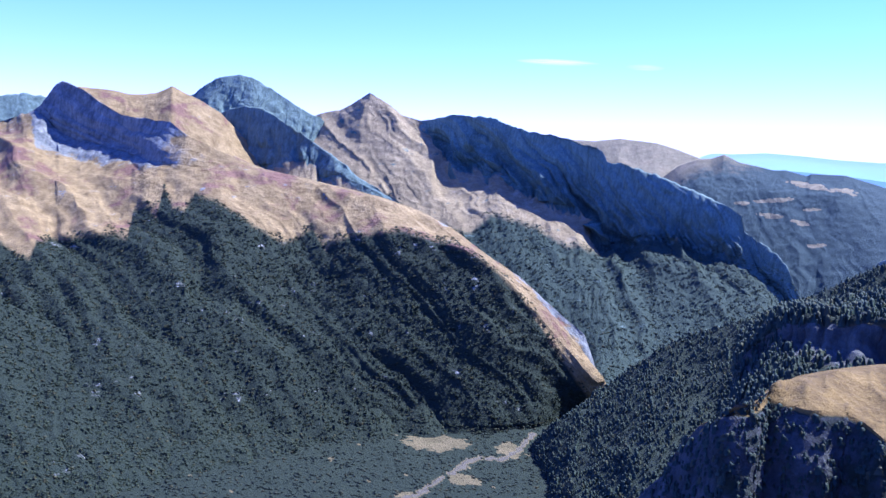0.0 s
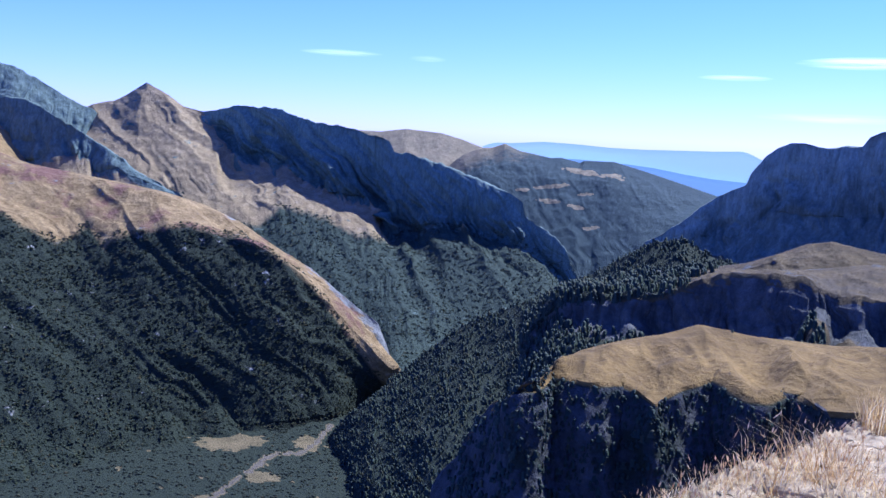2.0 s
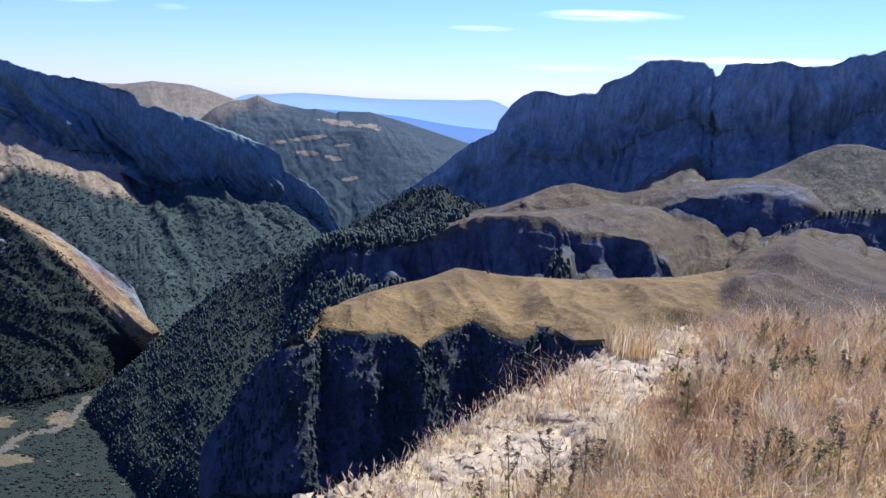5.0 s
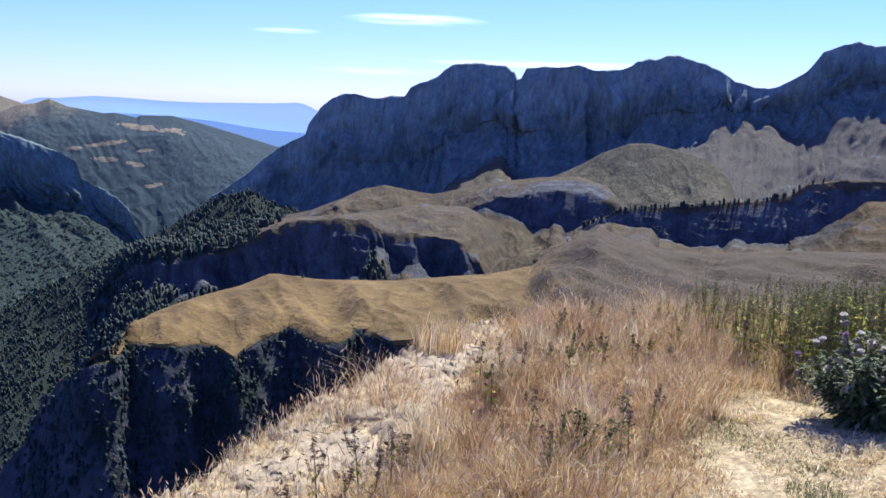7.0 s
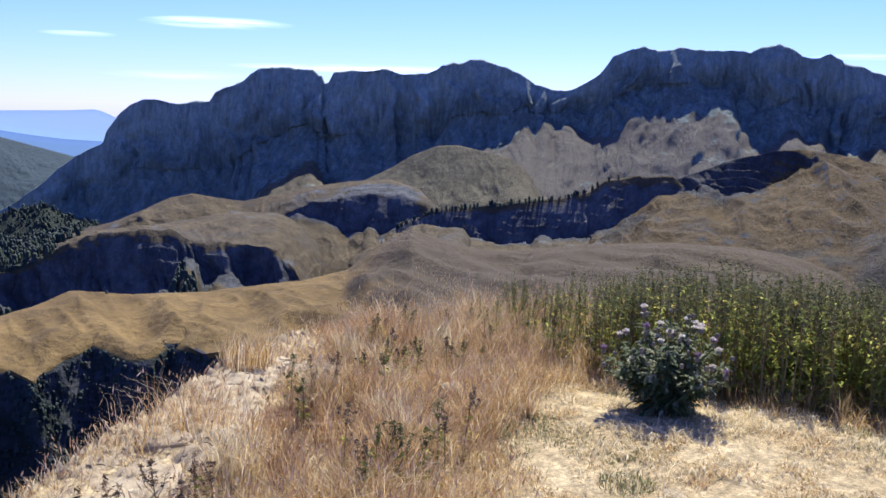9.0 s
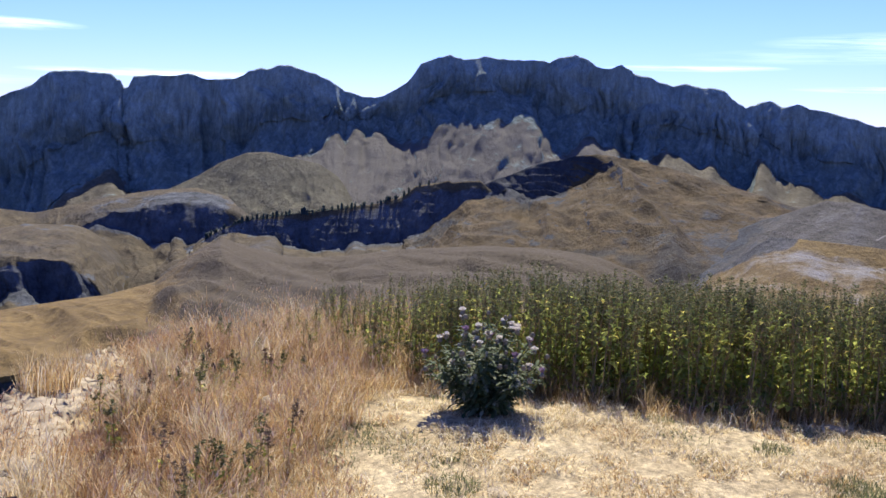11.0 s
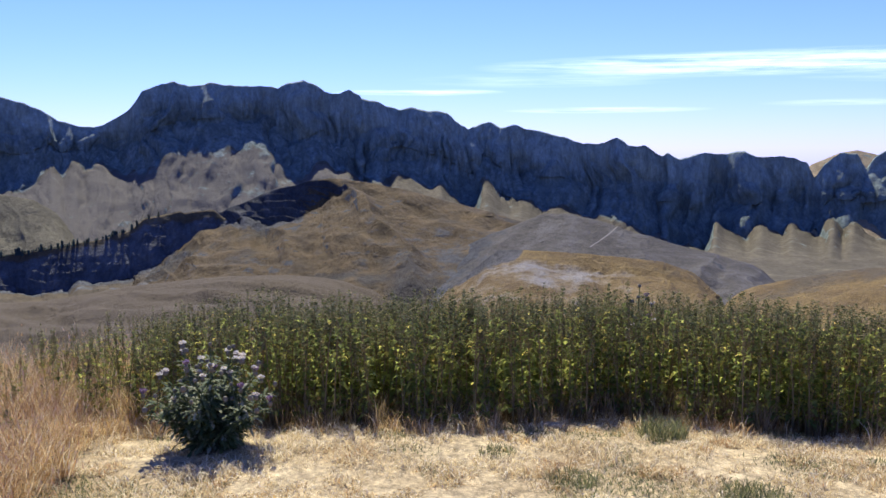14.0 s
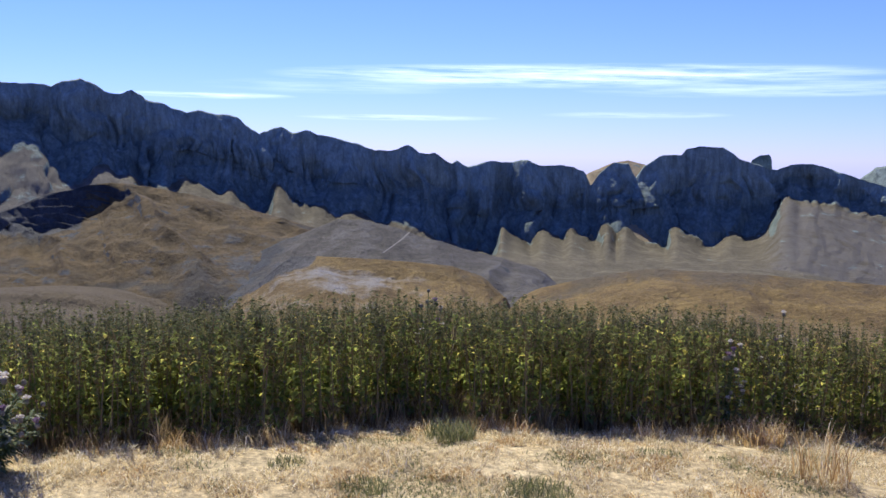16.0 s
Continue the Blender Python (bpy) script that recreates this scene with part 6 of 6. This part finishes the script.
def herb_field():
    kinds = [herb_pieces(0.66 + 0.10 * RNG.random(), 0.7 + 0.6 * RNG.random()) for _ in range(10)]
    meshes = [[("stem", mesh_of("stem", *st, [mat_herb_stem], smooth=False)), ("foliage", mesh_of("foliage", *lf, [mat_herb_leaf], smooth=False))]
              + [("seed_spike", mesh_of("seed_spike", *sp, [mat_herb_spike], smooth=False)) for sp in sps] for st, lf, sps in kinds]
    kinds = [(st, lf, join(sps)) for st, lf, sps in kinds]
    pts = strew(2000, (50, 126), (5.4, 8.1), herb_share)
    order = np.argsort(np.hypot(*pts.T) + 100 * (bearing_of(pts)[0] < 62))
    pts = pts[order]
    z = ground_z(pts[:, 0], pts[:, 1])
    models = []
    rest = [[], [], []]
    for i, (x, y) in enumerate(pts):
        k = i % len(kinds)
        s, turn = 0.82 + 0.36 * RNG.random(), RNG.random() * 6.283
        b = math.degrees(math.atan2(x, y))
        s *= 0.94 * (0.42 + 0.58 * min(1.0, max(0.0, (b - 50) / 19)))
        if i < 300:
            m = Matrix.Translation((x, y, z[i] - 0.01)) @ Matrix.Rotation(turn, 4, "Z") @ Matrix.Scale(s, 4)
            if len(models) <= k:
                ob = new("herb_plant")
                for n, me in meshes[k]:
                    part(n, me, ob)
                tagged(ob, "upright green herb with yellowing leaves and dark seed spikes", "herb", "herb bed along the lawn")
                ob.matrix_world = m
                models.append(ob)
            else:
                c = copy_thing(models[k], m)
                c.matrix_basis = m
        else:
            r = np.array([[math.cos(turn), -math.sin(turn), 0], [math.sin(turn), math.cos(turn), 0], [0, 0, 1]]) * s
            for q in range(3):
                rest[q].append((kinds[k][q][0] @ r.T + np.array([x, y, z[i] - 0.01]), kinds[k][q][1]))
    for n, q, m in zip(("herb_bed_stems", "herb_bed_leaves", "herb_bed_spikes"), rest, (mat_herb_stem, mat_herb_leaf, mat_herb_spike)):
        tagged(new(n, mesh_of(n, *join(q), [m], smooth=False)), "dense bed of upright green herbs going to seed", "herbs", kind="stuff")


herb_field()


def bulb(centre, r, squash=1.1):
    V, F = [np.asarray(centre) + np.array([0, 0, -r * squash])], []
    rings, n = 4, 7
    for i in range(1, rings):
        t = math.pi * i / rings
        for k in range(n):
            a = 2 * math.pi * k / n + 0.4 * (i % 2)
            rr = r * math.sin(t) * (1.12 if k % 2 else 0.92)
            V.append(np.asarray(centre) + np.array([rr * math.cos(a), rr * math.sin(a), -r * squash * math.cos(t)]))
    V.append(np.asarray(centre) + np.array([0, 0, r * squash]))
    for k in range(n):
        F.append((0, 1 + (k + 1) % n, 1 + k))
        for i in range(rings - 2):
            a, c = 1 + i * n + k, 1 + i * n + (k + 1) % n
            F += [(a, c, c + n), (a, c + n, a + n)]
        F.append((len(V) - 1, 1 + (rings - 2) * n + k, 1 + (rings - 2) * n + (k + 1) % n))
    return np.array(V), np.array(F)


def tuft_hairs(centre, r, length, count, spread):
    V, F = [], []
    for i in range(count):
        a, t = RNG.random() * 6.283, spread * math.sqrt(RNG.random())
        d = np.array([math.cos(a) * math.sin(t), math.sin(a) * math.sin(t), math.cos(t)])
        s = np.cross(d, RNG.normal(0, 1, 3))
        s *= 0.0022 / max(np.linalg.norm(s), 1e-6)
        p = np.asarray(centre) + d * r * 0.5
        e = np.asarray(centre) + d * (r + length * (0.6 + 0.6 * RNG.random()))
        V += [p - s, p + s, e + s * 1.6, e - s * 1.6]
        F += [(4 * i, 4 * i + 1, 4 * i + 2), (4 * i, 4 * i + 2, 4 * i + 3)]
    return np.array(V), np.array(F)


def thistle(x, y, height, width, stems, leaves, label, dense=1.0):
    """A bushy thistle: branching stems, spiny lobed leaves, and heads in flower or gone to down."""
    ob = new("thistle")
    ob.location = (x, y, float(ground_z([x], [y])[0]) - 0.01)
    st, lf, tops = [], [], []
    for i in range(stems):
        a = 6.283 * i / stems + RNG.normal(0, 0.25)
        out = width * (0.25 + 0.75 * RNG.random() ** 0.7) * (0 if i == 0 else 1)
        h = height * (1 - 0.55 * (out / width) ** 2) * (0.86 + 0.16 * RNG.random())
        path = [np.array([math.cos(a) * out * t ** 1.3, math.sin(a) * out * t ** 1.3, h * t]) for t in (0, 0.3, 0.6, 0.85, 1)]
        st.append(tube(path, (0.010, 0.008, 0.006, 0.004, 0.003), 5))
        tops.append((path[-1], path[-1] - path[-2]))
        for t in (0.62, 0.78):
            if RNG.random() < 0.75:
                b = RNG.random() * 6.283
                root = path[2] * (0.85 - t) / 0.25 + path[3] * (t - 0.6) / 0.25
                end = root + np.array([math.cos(b) * 0.07, math.sin(b) * 0.07, 0.09 + 0.05 * RNG.random()])
                st.append(tube([root, (root + end) / 2, end], (0.004, 0.003, 0.002), 4))
                tops.append((end, end - root))
        for _ in range(leaves // stems):
            t = 0.04 + 0.86 * RNG.random() ** 0.85
            b = a + RNG.normal(0, 1.4)
            root = np.array([math.cos(a) * out * t ** 1.3, math.sin(a) * out * t ** 1.3, h * t])
            L = (0.165 - 0.10 * t) * (0.6 + 0.7 * RNG.random())
            lf.append(leaf(root, (math.cos(b), math.sin(b), 0.25 + 0.5 * RNG.random()), L, L * 0.10, 0.25 + 0.45 * RNG.random(), 4))
    for k in st:
        part("stem", mesh_of("stem", *k, [mat_thistle_leaf]), ob)
    part("foliage", mesh_of("foliage", *join(lf), [mat_thistle_leaf], smooth=False), ob)
    for i, (p, d) in enumerate(tops):
        r = 0.011 + 0.006 * RNG.random()
        head = part("flower_head", mesh_of("flower_head", *bulb(p + np.array([0, 0, r]), r), [mat_thistle_bulb]), ob)
        kind = RNG.random()
        if kind < 0.11:
            part("purple_florets", mesh_of("purple_florets", *tuft_hairs(p + np.array([0, 0, 1.6 * r]), r, 0.02, 60, 0.7), [mat_thistle_purple], smooth=False), head, "purple florets")
        elif kind < 0.5:
            part("white_down", mesh_of("white_down", *tuft_hairs(p + np.array([0, 0, 1.5 * r]), r * 0.9, 0.012, 50, 1.1), [mat_thistle_down], smooth=False), head, "white seed down")
    return tagged(ob, label, "thistle")


def at(az, d):
    v = bearing(az, d)
    return v.x, v.y


thistle(*at(65.6, 5.25), 0.60, 0.42, 23, 1900, "bushy grey-green thistle with purple and downy heads on the lawn")
thistle(*at(91.5, 6.9), 0.88, 0.18, 6, 90, "tall thistle with pale downy heads among herbs")
thistle(*at(109.5, 6.6), 0.62, 0.12, 5, 80, "grey-green thistle at the edge of the herb bed")
thistle(*at(112.4, 7.3), 0.90, 0.14, 5, 80, "tall seeding thistle deep in the herb bed")


def boulder(name, az, d, size, flat, label, sink=0.35, seed=0, category="rock"):
    """A weathered limestone block, faceted and pitted, half sunk in the turf."""
    bm = bmesh.new()
    bmesh.ops.create_icosphere(bm, subdivisions=4, radius=1.0)
    V = np.array([v.co[:] for v in bm.verts])
    k = 0.30 * fbm(V * 1.1 + seed * 7.7, 81 + seed, 3) + 0.12 * fbm(V * 4 + seed, 82 + seed, 4, 0.55, True)
    V = V * (1 + k)[:, None]
    V = np.sign(V) * np.abs(V) ** np.array([0.7, 0.7, 0.4])
    turn = seed * 1.3
    c, s = math.cos(turn), math.sin(turn)
    V = V * np.array([size, size * (0.55 + 0.3 * ((seed * 37) % 10) / 10), size * flat])
    V = np.stack([V[:, 0] * c - V[:, 1] * s, V[:, 0] * s + V[:, 1] * c, V[:, 2]], 1)
    for v, co in zip(bm.verts, V):
        v.co = co
    me = bpy.data.meshes.new(name)
    bm.to_mesh(me)
    bm.free()
    me.polygons.foreach_set("use_smooth", np.full(len(me.polygons), True))
    me.materials.append(mat_rock)
    ob = new(name, me)
    x, y = at(az, d)
    ob.location = (x, y, float(ground_z([x], [y])[0]) + size * flat * (0.5 - sink) - size * flat * 0.35)
    return tagged(ob, label, category, "limestone slabs along the hill edge" if category == "rock" else "")


def outcrop():
    """The limestone pavement along the hill's edge: stepped, cracked and pitted rock that rises just out of the turf."""
    az, d = np.linspace(8, 48, 150), np.linspace(1.9, 7.6, 230)
    A, D = np.meshgrid(np.radians(az), d)
    q = np.stack([(D * np.sin(A)).ravel(), (D * np.cos(A)).ravel()], 1)
    q += 0.012 * RNG.normal(0, 1, q.shape)
    share = slab_share(q)
    p = np.stack([q[:, 0], q[:, 1], 0 * q[:, 0]], 1)
    lift = fbm(p / 0.55, 83, 3)
    steps = np.floor(lift * 5) / 5 + 0.25 * (lift - np.floor(lift * 5) / 5)
    crack = np.minimum(1, np.abs(value_noise(p / 0.32 + 3, 84)) * 9) * np.minimum(1, np.abs(value_noise(p / 0.6 + 9, 85)) * 12)
    z = ground_z(q[:, 0], q[:, 1]) + 0.10 * (share - 0.55) + 0.09 * steps - 0.05 * (1 - crack) + 0.02 * fbm(p / 0.08, 86, 3, 0.6, True)
    b, dd = bearing_of(q)
    z -= 0.5 * np.clip(dd - rim_of(b) - 0.1, 0, 1)
    idx = np.arange(len(q)).reshape(A.shape)
    F = np.stack([idx[:-1, :-1], idx[:-1, 1:], idx[1:, 1:], idx[1:, :-1]], -1).reshape(-1, 4)
    me = mesh_of("limestone_outcrop", np.stack([q[:, 0], q[:, 1], z], 1), F, [mat_rock])
    return tagged(new("limestone_outcrop", me), "pale cracked limestone pavement along the hill edge", "rock", kind="structure")


outcrop()
SLABS = [(25.5, 3.6, 0.12), (34.5, 4.6, 0.13), (39.0, 5.6, 0.15)]
for i, (az, d, r) in enumerate(SLABS):
    boulder("limestone_slab", az, d, r, 0.3, "pale weathered limestone block sunk in dry grass", seed=i + 1)
boulder("white_stone", 52.4, 5.1, 0.085, 0.9, "small white stone in the dry grass", -0.5, 41, "stone")
boulder("white_stone", 86.4, 5.72, 0.06, 0.5, "small pale stone before the herbs", 0.2, 42, "stone")
boulder("white_stone", 102.2, 4.4, 0.09, 0.3, "small pale stone on the lawn", 0.2, 43, "stone")
boulder("white_stone", 66.4, 4.05, 0.055, 0.3, "small pale stone on the lawn", 0.2, 44, "stone")


def tussock(name, az, d, radius, height, count, material, label, lean=0.7):
    x, y = at(az, d)
    a, r = RNG.random(count) * 6.283, radius * np.sqrt(RNG.random(count))
    pts = np.stack([r * np.cos(a), r * np.sin(a)], 1)
    me, _ = blades(name, pts, height, 0.005, lean, material, "", base=np.zeros(count) - 0.01, tag=False)
    ob = new(name, me)
    ob.location = (x, y, float(ground_z([x], [y])[0]))
    return tagged(ob, label, "grass tuft", "grass tufts on the hilltop")


tussock("grass_tuft", 93.0, 5.55, 0.14, 0.13, 420, mat_green, "green grass tuft on the dry lawn")
tussock("grass_tuft", 87.6, 4.6, 0.13, 0.06, 380, mat_green, "low green grass tuft on the dry lawn")
tussock("grass_tuft", 98.5, 4.58, 0.17, 0.07, 480, mat_green, "low green grass tuft on the dry lawn")
tussock("grass_tuft", 63.5, 4.1, 0.13, 0.05, 300, mat_green, "low green grass tuft on the dry lawn")
tussock("grass_tuft", 76, 5.3, 0.12, 0.04, 260, mat_green, "low green grass tuft on the dry lawn")
tussock("grass_tuft", 83, 5.0, 0.10, 0.05, 220, mat_green, "low green grass tuft on the dry lawn")
tussock("grass_tuft", 105.5, 5.3, 0.14, 0.04, 260, mat_green, "low green grass tuft on the dry lawn")
tussock("dry_tuft", 111.2, 6.2, 0.16, 0.17, 420, mat_golden, "reddish dry grass tuft beside the herbs")
tussock("wiry_tuft", 114.5, 5.2, 0.16, 0.26, 130, mat_golden, "thin wiry dry weed on the lawn", 0.5)
tussock("dry_tuft", 56.3, 5.0, 0.12, 0.22, 260, mat_golden, "brown dry grass tuft at the lawn's edge")
tussock("dry_tuft", 39.5, 5.9, 0.17, 0.24, 420, mat_golden, "reddish dry grass tuft among slabs", 0.4)


def weed(az, d, h, leafy, spike_mat, label):
    """A single dried dock or leafy weed standing in the grass."""
    stem, leaves, spikes = herb_pieces(0.8 * h, leafy, 0.55)
    ob = new("weed")
    x, y = at(az, d)
    ob.location = (x, y, float(ground_z([x], [y])[0]) - 0.01)
    for n, k, m in (("stem", stem, mat_herb_stem), ("foliage", leaves, mat_herb_leaf), *[("seed_spike", sp, spike_mat) for sp in spikes]):
        part(n, mesh_of(n, *k, [m], smooth=False), ob)
    return tagged(ob, label, "weed", "weeds in the dry grass")


for az, d, h in ((31.5, 3.4, 0.42), (33, 3.25, 0.36), (34.3, 3.4, 0.46), (35.2, 3.3, 0.4), (36.4, 3.45, 0.42), (37.6, 3.5, 0.38), (29.5, 3.2, 0.3), (45.5, 3.9, 0.46), (47, 3.6, 0.42), (52.0, 3.9, 0.42), (53.2, 4.3, 0.4), (43.5, 5.0, 0.36), (58.6, 6.3, 0.5), (44.8, 5.1, 0.36)):
    weed(az, d, h, 0.45, mat_brown_spike, "dark dried weed stalk with brown seed heads")
for az, d, h in ((47.5, 3.75, 0.40), (48.5, 3.9, 0.36), (49.4, 3.7, 0.42), (50.6, 3.8, 0.38), (51.5, 4.1, 0.40), (46.6, 3.5, 0.34), (42.2, 5.1, 0.34), (43, 4.7, 0.3), (61.5, 6.2, 0.55)):
    weed(az, d, h, 1.3, mat_herb_spike, "yellow-green leafy weed in dry grass")

for k in range(44):
    b = 46 + 17 * RNG.random()
    d = min(5.2 + 2.9 * RNG.random(), float(rim_of(b)) - 0.1)
    if b > 55 and d < 6.3:
        d = 6.3 + 0.8 * RNG.random()
    weed(b, d, 0.2 + 0.17 * RNG.random(), 0.9, mat_herb_spike if k % 3 else mat_brown_spike, "olive-brown seeding weed in the tall dry grass")

# loose tufts that rise out of the tall grass
for k in range(70):
    b = 24 + 34 * RNG.random()
    d = 3.0 + 4.4 * RNG.random()
    if d > float(rim_of(b)) - 0.15 or (b > 50 and d < 6.0) or slab_share(np.array([at(b, d)]))[0] > 0.6:
        continue
    tussock("dry_tuft", b, d, 0.05 + 0.08 * RNG.random(), 0.17 + 0.13 * RNG.random(), 150, mat_russet if k % 3 else mat_straw, "reddish-brown dry grass tuft" if k % 3 else "pale straw-coloured dry grass tuft", 0.55)
